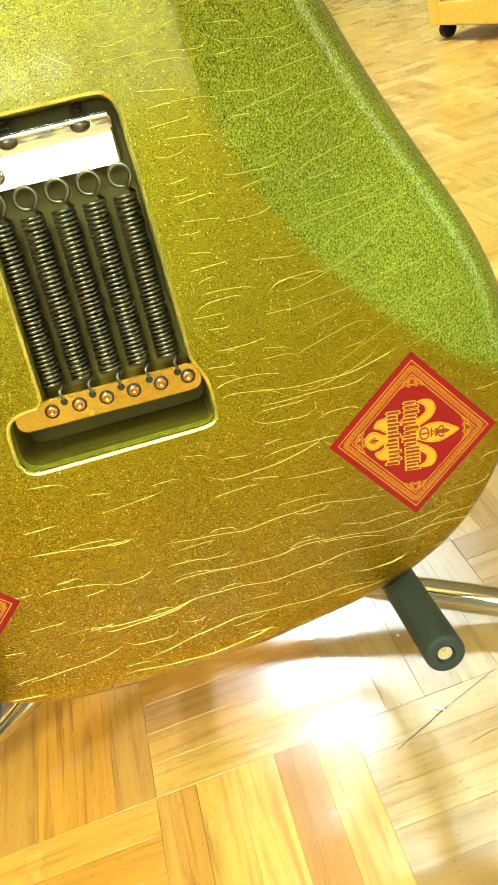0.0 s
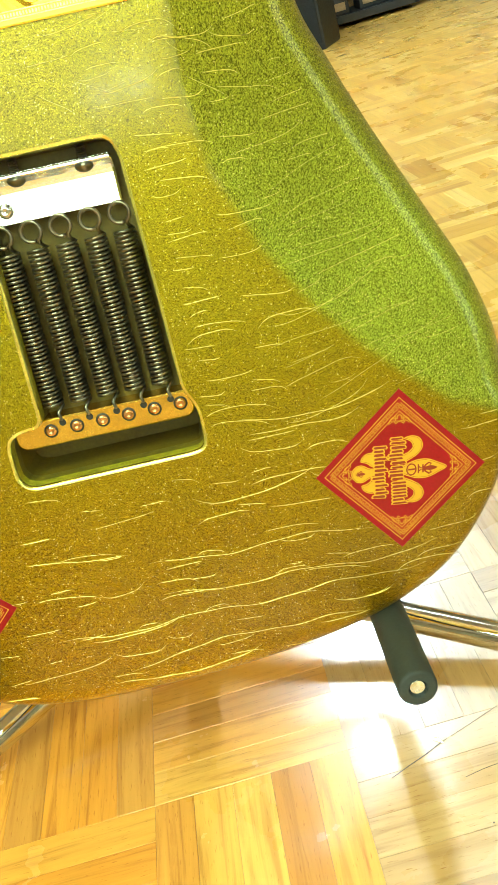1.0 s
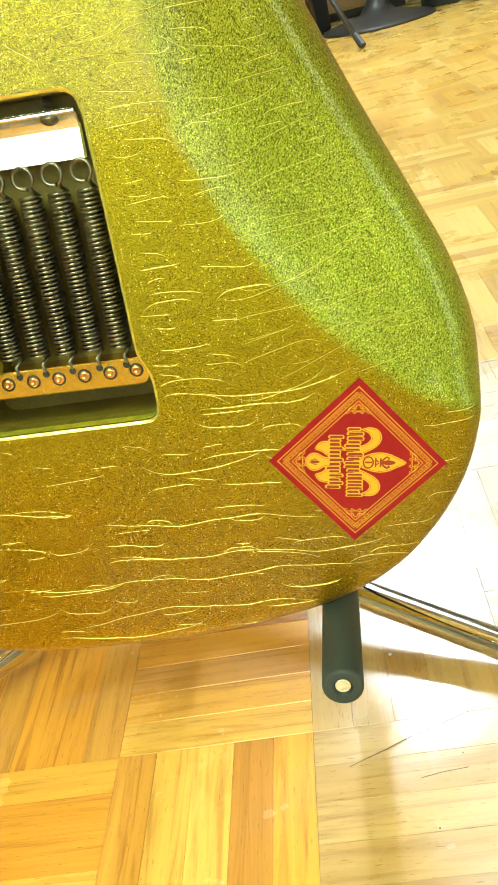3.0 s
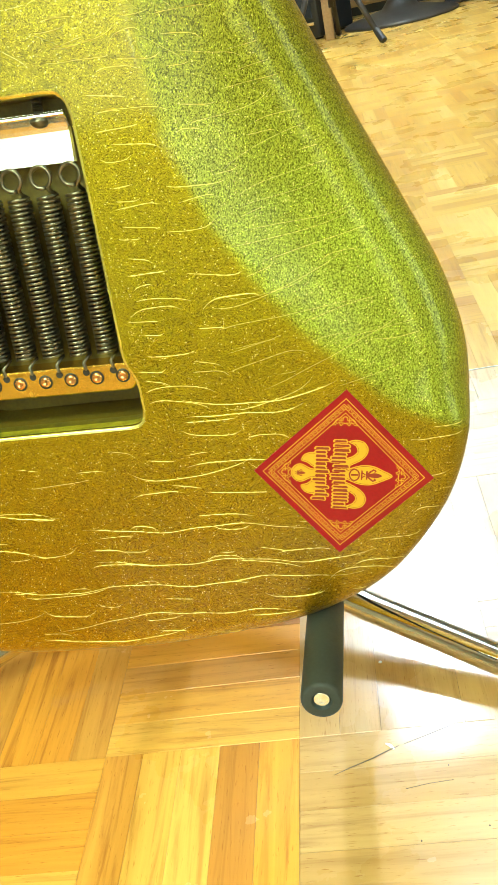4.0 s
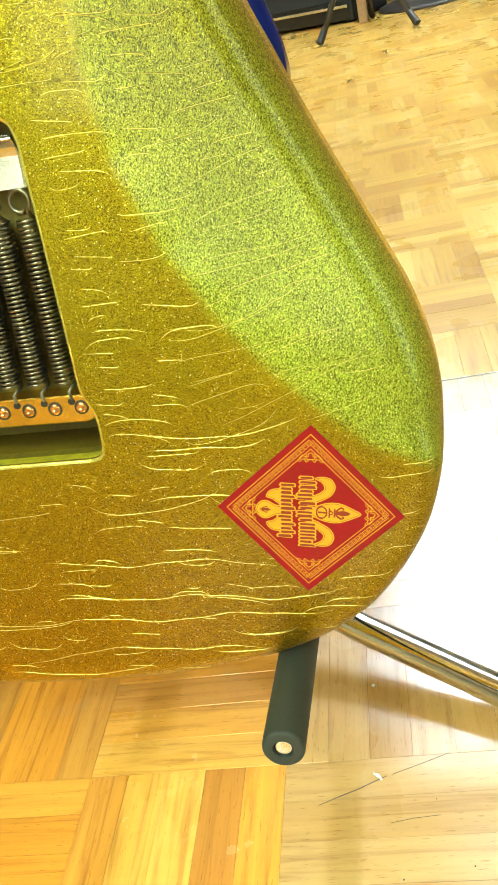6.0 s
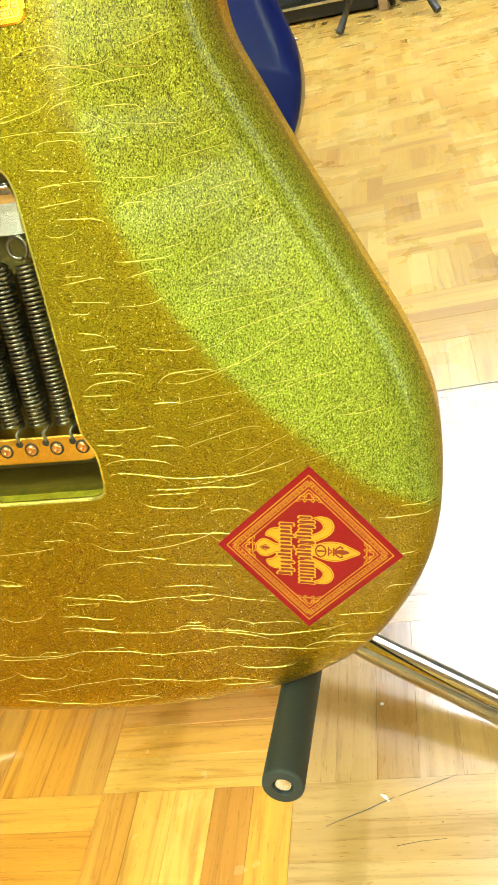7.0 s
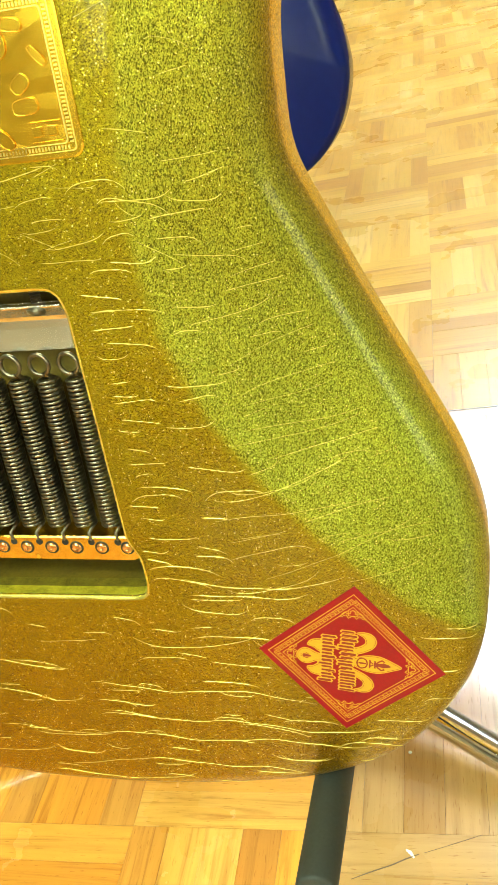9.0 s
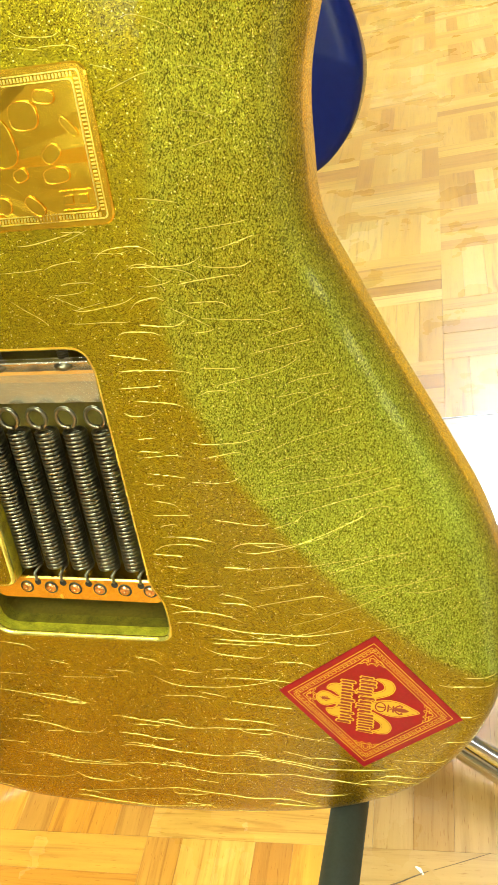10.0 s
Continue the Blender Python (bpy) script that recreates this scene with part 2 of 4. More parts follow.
_b.inputs["Emission Color"].default_value = (0.92, 0.97, 1.02, 1)
_b.inputs["Emission Strength"].default_value = 290.0
# glowing surface for the two added windows
BLIND, _t, _b = material("added_window_glow", 0.8, 0, (0.9, 0.9, 0.88))
_b.inputs["Emission Color"].default_value = (0.92, 1.0, 0.76, 1)
_b.inputs["Emission Strength"].default_value = 3.5
BULB, _t, _b = material("lit_bulb", 0.5, 0, (0.9, 0.88, 0.82))
_b.inputs["Emission Color"].default_value = (1.0, 0.92, 0.78, 1)
_b.inputs["Emission Strength"].default_value = 50.0

# ---- building blocks ----


def part(name, bm, mat, parent=None, label="", smooth=False, at=None):
    me = bpy.data.meshes.new(name)
    bmesh.ops.recalc_face_normals(bm, faces=bm.faces)
    bm.to_mesh(me)
    bm.free()
    me.materials.append(mat)
    if smooth:
        for p in me.polygons:
            p.use_smooth = True
    ob = new(name, me)
    if parent:
        ob.parent = parent
    if at:
        ob.matrix_basis = at
    return tagged(ob, label)


def thing(name, label, category, at=None, group="", kind=""):
    ob = new(name)
    ob.empty_display_size = 0.05
    if at:
        ob.matrix_basis = at
    return tagged(ob, label, category, group, kind)


def box(bm, x0, y0, z0, x1, y1, z1, bevel=0.0):
    m = Matrix.Translation(((x0 + x1) / 2, (y0 + y1) / 2, (z0 + z1) / 2)) @ Matrix.Diagonal((x1 - x0, y1 - y0, z1 - z0, 1))
    made = bmesh.ops.create_cube(bm, size=1, matrix=m)["verts"]
    if bevel:
        edges = list({e for v in made for e in v.link_edges})
        bmesh.ops.bevel(bm, geom=edges, offset=bevel, segments=2, profile=0.5, affect="EDGES")
    return bm


def block(x0, y0, z0, x1, y1, z1, bevel=0.0):
    return box(bmesh.new(), x0, y0, z0, x1, y1, z1, bevel)


def sweep(bm, points, radius, sides=12, cap=True):
    """A round tube through points; radius may be a number or one for each point."""
    pts = [Vector(p) for p in points]
    rad = radius if isinstance(radius, (list, tuple)) else [radius] * len(pts)
    rings, side = [], None
    for i, p in enumerate(pts):
        d = (pts[min(i + 1, len(pts) - 1)] - pts[max(i - 1, 0)]).normalized()
        if side is None:
            side = d.orthogonal().normalized()
        side = (side - d * side.dot(d)).normalized()
        up = d.cross(side)
        rings.append([bm.verts.new(p + (side * math.cos(a) + up * math.sin(a)) * rad[i]) for a in (2 * math.pi * k / sides for k in range(sides))])
    for a, b in zip(rings, rings[1:]):
        for k in range(sides):
            bm.faces.new((a[k], a[(k + 1) % sides], b[(k + 1) % sides], b[k]))
    if cap:
        bm.faces.new(rings[0][::-1])
        bm.faces.new(rings[-1])
    return bm


def _lathe(bm, profile, c, axis, sides):
    """A solid of turning: profile holds (distance along the axis, radius)."""
    s = axis.orthogonal().normalized()
    u = axis.cross(s)
    rings = []
    for d, r in profile:
        if r < 1e-6:
            rings.append([bm.verts.new(c + axis * d)])
        else:
            rings.append([bm.verts.new(c + axis * d + (s * math.cos(a) + u * math.sin(a)) * r) for a in (2 * math.pi * k / sides for k in range(sides))])
    for a, b in zip(rings, rings[1:]):
        for k in range(sides):
            q = [a[k % len(a)], a[(k + 1) % len(a)], b[(k + 1) % len(b)], b[k % len(b)]]
            q = list(dict.fromkeys(q))
            if len(q) > 2:
                bm.faces.new(q)
    return bm


def smooth_loop(points, step):
    """A closed round curve through control points, cut in even steps."""
    n = len(points)
    P = [np.array(p, float) for p in points]
    out = []
    for i in range(n):
        a, b, c, d = P[i - 1], P[i], P[(i + 1) % n], P[(i + 2) % n]
        k = max(2, int(np.linalg.norm(c - b) / step))
        for j in range(k):
            t = j / k
            out.append(0.5 * (2 * b + (c - a) * t + (2 * a - 5 * b + 4 * c - d) * t * t + (3 * b - a - 3 * c + d) * t ** 3))
    return np.array(out)


def inset(loop, r):
    """The closed loop (counter-clockwise) moved inwards by r."""
    d = np.roll(loop, -1, 0) - np.roll(loop, 1, 0)
    d /= np.linalg.norm(d, axis=1)[:, None]
    return loop + np.stack([-d[:, 1], d[:, 0]], 1) * np.reshape(r, (-1, 1))


def round_rect(x0, z0, x1, z1, r, n=5):
    out = []
    for cx, cz, a0 in ((x1 - r, z0 + r, -90), (x1 - r, z1 - r, 0), (x0 + r, z1 - r, 90), (x0 + r, z0 + r, 180)):
        out += [(cx + r * math.cos(radians(a0 + 90 * k / n)), cz + r * math.sin(radians(a0 + 90 * k / n))) for k in range(n + 1)]
    return out


def inside(loop, p):
    x, y = p[:, 0], p[:, 1]
    hit = np.zeros(len(p), bool)
    for (x0, y0), (x1, y1) in zip(loop, np.roll(loop, -1, 0)):
        if y0 != y1:
            hit ^= ((y0 > y) != (y1 > y)) & (x < (x1 - x0) * (y - y0) / (y1 - y0) + x0)
    return hit


def slab(bm, loop, y0, y1, bevel=0.0):
    """A flat plate with the outline loop (x, z) from depth y0 (outer face) to y1."""
    loop = np.array(loop, float)
    if np.sum(loop[:, 0] * np.roll(loop[:, 1], -1) - loop[:, 1] * np.roll(loop[:, 0], -1)) < 0:
        loop = loop[::-1]
    rings = []
    if bevel:
        rings.append([bm.verts.new((x, y0, z)) for x, z in inset(loop, bevel)])
        rings.append([bm.verts.new((x, y0 + bevel, z)) for x, z in loop])
    else:
        rings.append([bm.verts.new((x, y0, z)) for x, z in loop])
    rings.append([bm.verts.new((x, y1, z)) for x, z in loop])
    n = len(loop)
    for a, b in zip(rings, rings[1:]):
        for k in range(n):
            bm.faces.new((a[k], a[(k + 1) % n], b[(k + 1) % n], b[k]))
    bm.faces.new(rings[0])
    bm.faces.new(rings[-1][::-1])
    return bm


# ---- room ----
X0, X1, Y0, Y1, HIGH = -3.0, 3.2, -3.7, 5.7, 2.5


def wall(name, x0, y0, x1, y1):
    tagged(part(name, block(x0, y0, -0.05, x1, y1, HIGH), WALL), "cream painted plaster wall of the room", "wall", kind="structure")


wall("wall_north", X0, Y1, X1, Y1 + 0.15)


def wall_with_window():
    bm = bmesh.new()
    for x0, z0, x1, z1 in ((X0, -0.05, WX0, HIGH), (WX1, -0.05, X1, HIGH), (WX0, -0.05, WX1, WZ0), (WX0, WZ1, WX1, HIGH)):
        box(bm, x0, Y0 - 0.15, z0, x1, Y0, z1)
    return bm


# unseen window, added to give the guitar's back its glow
WX0, WX1, WZ0, WZ1 = -1.5, 1.9, 1.1, 2.2
tagged(part("wall_south", wall_with_window(), WALL), "cream painted plaster wall with an added wide window", "wall", kind="structure")
window = thing("window_1", "unseen wide window with white frame and bright blind, added to light the guitar", "window", pose(0, Y0 - 0.07, 0), kind="structure")
bm = bmesh.new()
for x0, z0, x1, z1 in ((WX0, WZ0, WX1, WZ0 + 0.05), (WX0, WZ1 - 0.05, WX1, WZ1), (WX0, WZ0, WX0 + 0.05, WZ1), (WX1 - 0.05, WZ0, WX1, WZ1), (0.17, WZ0, 0.23, WZ1)):
    box(bm, x0, -0.03, z0, x1, 0.03, z1)
part("window_frame", bm, CEIL, window, "white window frame")
part("blind", block(WX0, -0.06, WZ0, WX1, -0.05, WZ1), BLIND, window, "glowing white blind, the light of an added window")
# unseen window, added so that the body's rim shows a bright line
EY0, EY1, EZ0, EZ1 = -2.3, -0.6, 0.5, 2.0
bm = bmesh.new()
for y0, z0, y1, z1 in ((Y0 - 0.15, -0.05, EY0, HIGH), (EY1, -0.05, Y1 + 0.15, HIGH), (EY0, -0.05, EY1, EZ0), (EY0, EZ1, EY1, HIGH)):
    box(bm, X1, y0, z0, X1 + 0.15, y1, z1)
tagged(part("wall_east", bm, WALL), "cream painted plaster wall with an added tall window", "wall", kind="structure")
window = thing("window_2", "unseen tall window with white frame and bright blind, added for the rim highlight", "window", pose(X1 + 0.07, 0, 0), kind="structure")
bm = bmesh.new()
for y0, z0, y1, z1 in ((EY0, EZ0, EY1, EZ0 + 0.05), (EY0, EZ1 - 0.05, EY1, EZ1), (EY0, EZ0, EY0 + 0.05, EZ1), (EY1 - 0.05, EZ0, EY1, EZ1)):
    box(bm, -0.03, y0, z0, 0.03, y1, z1)
part("window_frame", bm, CEIL, window, "white window frame")
part("blind", block(0.05, EY0, EZ0, 0.06, EY1, EZ1), BLIND, window, "glowing white blind, the light of an added window")
wall("wall_west", X0 - 0.15, Y0 - 0.15, X0, Y1 + 0.15)
tagged(part("ceiling", block(X0 - 0.15, Y0 - 0.15, HIGH, X1 + 0.15, Y1 + 0.15, HIGH + 0.12), CEIL), "white painted flat ceiling", "ceiling", kind="structure")
floor_ob = part("floor", block(X0, Y0, -0.06, X1, Y1, -0.0085), JOINT)
tagged(floor_ob, "glossy varnished basket-weave parquet floor", "floor", kind="structure")


def ceiling_light(cx, cy, wide, deep, glow):
    lamp = thing("ceiling_light", "lit rectangular ceiling light with a white diffuser", "ceiling light", pose(cx, cy, HIGH), "ceiling lights")
    bm = bmesh.new()
    for x0, y0, x1, y1 in ((-wide / 2 - 0.03, -deep / 2 - 0.03, wide / 2 + 0.03, -deep / 2), (-wide / 2 - 0.03, deep / 2, wide / 2 + 0.03, deep / 2 + 0.03),
                           (-wide / 2 - 0.03, -deep / 2, -wide / 2, deep / 2), (wide / 2, -deep / 2, wide / 2 + 0.03, deep / 2)):
        box(bm, x0, y0, -0.06, x1, y1, 0)
    part("frame", bm, CEIL, lamp)
    part("diffuser", block(-wide / 2, -deep / 2, -0.05, wide / 2, deep / 2, -0.002), glow, lamp, "glowing white diffuser")
    return lamp


for cy in (3.02, 4.57):
    ceiling_light(0.26, cy, 1.2, 1.44, DIFFUSER_FRONT)
ceiling_light(0.42, 1.7, 0.8, 0.32, DIFFUSER_FRONT)
slim = tagged(ceiling_light(0.03, 3.02, 0.10, 1.2, DIFFUSER_TUBE), "lit narrow ceiling light with a bright cool tube")
slim.matrix_basis = pose(0.03, 3.02, HIGH - 0.062)
for cy in (-1.0, -2.5):
    ceiling_light(-0.35, cy, 1.2, 1.0, DIFFUSER)

lamp = thing("floor_lamp", "floor lamp with two small bare lit bulbs", "floor lamp", pose(-0.06, -3.2, 0))
part("base", _lathe(bmesh.new(), [(0, 0), (0, 0.14), (0.02, 0.14), (0.03, 0.02), (1.2, 0.012), (1.2, 0)], Vector((0, 0, 0)), Vector((0, 0, 1)), 24), BLACK_PAINT, lamp, smooth=True)
part("bar", sweep(bmesh.new(), [(-0.09, 0, 1.22), (0, 0, 1.19), (0.09, 0, 1.22)], 0.01, 10), BLACK_PAINT, lamp, smooth=True)
for x in (-0.085, 0.085):
    part("bulb", _lathe(bmesh.new(), [(0, 0), (0, 0.014), (0.03, 0.02), (0.06, 0.034), (0.09, 0.03), (0.105, 0.012), (0.107, 0)], Vector((x, 0, 1.22)), Vector((0, 0, 1)), 16), BULB, lamp, "glowing bulb", smooth=True)

# ---- the gold guitar ----
GUITAR = Matrix(((0.997, -0.0458, 0.0628, -0.0163), (0.0351, 0.9862, 0.1618, 0.3108), (-0.0693, -0.1591, 0.9848, 0.2728), (0, 0, 0, 1)))
GUITAR = Matrix.LocRotScale(GUITAR.translation, GUITAR.to_quaternion().normalized(), None)
MM = 0.001
OUTLINE = smooth_loop([(104.3, 160), (106, 184), (115, 215), (124, 250), (120, 285), (103, 318), (82, 330), (62, 302), (45, 258), (28, 240), (-28, 240), (-45, 250), (-72, 275), (-96, 288), (-118, 265), (-122, 225), (-110, 185), (-107, 150), (-120, 108), (-142, 72), (-158, 35), (-165, -6), (-150, -70), (-116, -110), (-64.2, -131.8), (10.1, -133.1), (62.5, -126.7), (99.3, -117.2), (130.3, -99.3), (151.9, -72.2), (163, -43.5), (166.2, -8), (158.6, 23.7), (145.1, 52.9), (126.3, 91.1), (114.0, 118.1), (105.4, 138.7)], 4.0)
RIDGE = np.array([(130, 300), (92, 250), (66, 200), (57, 150), (55, 120), (59, 88), (72, 55), (88, 29), (103, 10), (118, -5.5), (137, -23), (158, -33.5), (185, -40)], float)
CAVITY = np.array([(-30.5, 4), (-29, 101), (-22, 108), (20, 108), (26, 107), (29, 100), (30, 60), (31, 6), (34, 1), (35.5, -4), (35.5, -17), (34, -21), (30, -22.5), (-41, -23.5), (-46, -20), (-47, -15), (-46.5, -2), (-43, 2.5), (-36, 4)], float)


def rounded(loop, cut):
    """The closed loop with its corners cut twice."""
    for r in (cut, cut * 0.35):
        out = []
        for k, p in enumerate(loop):
            for q in (loop[k - 1], loop[(k + 1) % len(loop)]):
                d = np.linalg.norm(q - p)
                out.append(p + (q - p) * min(0.33, r / d))
        loop = np.array(out)
    return loop


CAVITY = rounded(CAVITY, 2.2)


def slant(p, ridge=RIDGE):
    """How far points lie on the cut-away side of the ridge."""
    best = np.full(len(p), 1e9)
    side = np.ones(len(p))
    for a, b in zip(ridge, ridge[1:]):
        d = b - a
        k = np.clip(((p - a) @ d) / (d @ d), 0, 1)
        q = p - a - k[:, None] * d
        r = np.linalg.norm(q, axis=1)
        s = np.where(d[0] * q[:, 1] - d[1] * q[:, 0] > 0, 1.0, -1.0)
        side = np.where(r < best, s, side)
        best = np.minimum(r, best)
    return best * side


FALL = 0.26


def hollow(p, ridge=RIDGE, fall=FALL):
    """Depth of the back surface below its flat part."""
    d = np.maximum(slant(p, ridge) + 2.0, 0)
    return fall * (np.sqrt(d * d + 9.0) - 3.0)


def rim_radius(p, ridge=RIDGE):
    """The edge is rounded more along the cut-away than along the flat."""
    return 8.5 + 9.5 * np.clip(slant(p, ridge) / 16.0, 0, 1)


def guitar_shell(name, mat, parent, label, cavity, ridge, fall, thick=44.0, front=5.0):
    """Back, rounded rims, side and front of a solid body in one mesh; the local y axis points into the body."""
    from mathutils import geometry
    n = len(OUTLINE)
    rim = rim_radius(OUTLINE, ridge)
    arc = [math.pi / 2 * k / 6 for k in range(7)]
    rings = [inset(OUTLINE, rim * (1 - math.sin(a))) for a in arc]
    drops = [rim * (1 - math.cos(a)) for a in arc]
    inner = rings[0]
    pts, edges = list(map(tuple, inner)), [(i, (i + 1) % n) for i in range(n)]

    def line(poly, closed):
        base = len(pts)
        pts.extend(map(tuple, poly))
        edges.extend((base + i, base + i + 1) for i in range(len(poly) - 1))
        if closed:
            edges.append((base + len(poly) - 1, base))

    if cavity is not None:
        line(cavity, True)
    if ridge is not None:
        fine = np.concatenate([np.linspace(a, b, max(2, int(np.linalg.norm(b - a) / 4)), endpoint=False) for a, b in zip(ridge, ridge[1:])])
        d = np.gradient(fine, axis=0)
        d /= np.linalg.norm(d, axis=1)[:, None]
        side = np.stack([-d[:, 1], d[:, 0]], 1)
        for off in (-4, -2, 0, 2, 5):
            q = fine + side * off
            q = q[inside(inset(inner, 1.0), q)]
            if cavity is not None:
                q = q[~inside(cavity, q)]
            pts.extend(map(tuple, q))
    gx, gz = np.meshgrid(np.arange(-165, 166, 5.0), np.arange(-130, 335, 5.0))
    grid = np.stack([gx.ravel(), gz.ravel()], 1)
    grid = grid[inside(inset(inner, 3.0), grid)]
    if cavity is not None:
        grid = grid[~inside(inset(cavity[::-1], -2.0), grid)]
    pts.extend(map(tuple, grid))
    verts, _, faces, *_ = geometry.delaunay_2d_cdt([Vector(p) for p in pts], edges, [], 1, 1e-4)
    P = np.array([tuple(v) for v in verts])
    tri = np.array([tuple(f) for f in faces])
    mid = P[tri].mean(1)
    keep = inside(inner, mid)
    if cavity is not None:
        keep &= ~inside(cavity, mid)
    tri = tri[keep]
    low = (lambda q: hollow(q, ridge, fall)) if ridge is not None else (lambda q: np.zeros(len(q)))
    V = [(x, y, z) for (x, z), y in zip(P, low(P))]
    F = [tuple(map(int, t)) for t in tri]
    last = list(range(n))
    amber, bare = [0.0] * len(V), [0.0] * len(V)
    for k in range(1, 7):
        base = len(V)
        V += [(x, y + d, z) for (x, z), y, d in zip(rings[k], low(rings[0]), drops[k])]
        amber += [0.0, 0.0, 0.0, 0.05, 0.2, 0.5, 1.0][k:k + 1] * n
        bare += [0.0, 0.1, 0.3, 0.5, 0.75, 0.95, 1.0][k:k + 1] * n
        now = list(range(base, base + n))
        F += [(last[i], last[(i + 1) % n], now[(i + 1) % n], now[i]) for i in range(n)]
        last = now
    for a in arc[::-1]:
        base = len(V)
        V += [(x, thick - front * (1 - math.cos(a)), z) for x, z in inset(OUTLINE, front * (1 - math.sin(a)))]
        amber += [1.0] * n
        bare += [1.0] * n
        now = list(range(base, base + n))
        F += [(last[i], last[(i + 1) % n], now[(i + 1) % n], now[i]) for i in range(n)]
        last = now
    F.append(tuple(last))
    me = bpy.data.meshes.new(name)
    me.from_pydata([(x * MM, y * MM, z * MM) for x, y, z in V], [], F)
    me.validate()
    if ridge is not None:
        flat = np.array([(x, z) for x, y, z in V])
        # green of the cut-away, a reflection put into the colour, fading upwards
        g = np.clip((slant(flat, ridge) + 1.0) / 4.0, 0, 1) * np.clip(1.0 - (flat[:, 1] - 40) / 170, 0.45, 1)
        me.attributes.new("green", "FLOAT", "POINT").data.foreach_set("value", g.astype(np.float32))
    # amber towards the foot, the reflected floor put into the colour
    floor_tint = np.array([np.clip((25.0 - z) / 150.0, 0, 1) for x, y, z in V]) * 0.75
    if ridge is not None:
        floor_tint *= 1 - g
    me.attributes.new("amber", "FLOAT", "POINT").data.foreach_set("value", np.maximum(np.array(amber), floor_tint).astype(np.float32))
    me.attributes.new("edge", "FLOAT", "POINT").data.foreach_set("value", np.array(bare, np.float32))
    bm = bmesh.new()
    bm.from_mesh(me)
    bmesh.ops.recalc_face_normals(bm, faces=bm.faces)
    bm.to_mesh(me)
    bm.free()
    me.materials.append(mat)
    for p in me.polygons:
        p.use_smooth = True
    ob = new(name, me)
    ob.parent = parent
    return tagged(ob, label)


guitar = thing("electric_guitar", "gold and green metal-flake electric guitar, back outwards, on chrome stand", "guitar", GUITAR)
guitar_shell("body", GOLD_FLAKE, guitar, "gold metal-flake body, reflected green and amber put into its colour", CAVITY, RIDGE, FALL)


def cavity_walls(steps):
    loop = CAVITY[::-1]
    bm = bmesh.new()
    rings = [[bm.verts.new((x * MM, d * MM, z * MM)) for x, z in inset(loop, i)] for i, d in steps]
    n = len(loop)
    for a, b in zip(rings, rings[1:]):
        for k in range(n):
            bm.faces.new((a[k], a[(k + 1) % n], b[(k + 1) % n], b[k]))
    return bm


part("cavity_lip", cavity_walls(((0, 0), (0.55, 0.1), (1.05, 0.4), (1.4, 0.95), (1.5, 1.6))), LIP_GLEAM, guitar, "rounded lacquered lip of the spring cavity", smooth=True)
# three bands paint the fall of light down the cavity wall
part("cavity_edge", cavity_walls(((1.5, 1.6), (1.6, 3.0), (1.8, 6.5))), EDGE_LIT, guitar, "upper wall of the spring cavity, olive coloured as lit", smooth=True)
part("cavity_mid_wall", cavity_walls(((1.8, 6.5), (2.0, 12.0))), MID_SHADE, guitar, "middle wall of the spring cavity, half shade put into the olive", smooth=True)
part("cavity_wall", cavity_walls(((2.0, 12.0), (2.2, 17), (2.6, 33.5))), CAVITY_DARK, guitar, "deep wall of the spring cavity, shade put into the olive", smooth=True)
part("cavity_floor", block(-29.5 * MM, 16 * MM, 3 * MM, 31 * MM, 17.5 * MM, 108.5 * MM), CAVITY_DARK, guitar, "lacquered floor of the spring cavity")
part("block_slot", block(-52 * MM, 33 * MM, -28 * MM, 41 * MM, 34 * MM, 8 * MM), CAVITY_DARK, guitar, "olive bottom of the slot under the bridge block")

# bridge block with its string holes
bridge = part("bridge_block", slab(bmesh.new(), [(x * MM, z * MM) for x, z in round_rect(-43, -7, 33, 4.5, 4.5)], 5 * MM, 32.5 * MM, 0.6 * MM), BRASS, guitar, "gold plated tremolo block")
for k in range(6):
    u = (-27.6 + 11.04 * k) * MM
    cup = part("string_cup", _lathe(bmesh.new(), [(0, 3.0 * MM), (0.3 * MM, 2.9 * MM), (0.35 * MM, 1.9 * MM), (0.2 * MM, 1.7 * MM)], Vector((u, 5 * MM, -0.6 * MM)), Vector((0, -1, 0)), 18), BLACK_STEEL, bridge, smooth=True)
    part("string_end", _lathe(bmesh.new(), [(0.3 * MM, 2.3 * MM), (0.8 * MM, 2.0 * MM), (1.1 * MM, 1.3 * MM), (0.8 * MM, 0.7 * MM), (0.5 * MM, 0)], Vector((u, 5 * MM, -0.6 * MM)), Vector((0, -1, 0)), 14), BRONZE, bridge, "bronze ball end of a string", smooth=True)
# each hole is a dark disc, the shade inside put into its colour
for k in range(5):
    u = (-22 + 11.5 * k) * MM
    part("hook_hole", _lathe(bmesh.new(), [(0, 1.5 * MM), (0.25 * MM, 1.4 * MM), (0.1 * MM, 0)], Vector((u, 5 * MM, 2.0 * MM)), Vector((0, -1, 0)), 12), HOLE, bridge)

# claw and its screws
bm = bmesh.new()
profile = [(83.0, 8.3), (86.0, 8.6), (91.0, 9.0), (94.0, 9.1), (95.5, 8.7), (97.0, 7.8), (98.4, 6.6), (99.2, 5.8), (99.8, 5.5), (100.3, 5.7), (100.5, 6.2)]
outer = [[bm.verts.new((u * MM, d * MM, v * MM)) for v, d in profile] + [bm.verts.new((u * MM, (d + 1.3) * MM, (v + 0.7) * MM)) for v, d in profile[::-1]] for u in (-27, -26, 23.5, 24.4)]
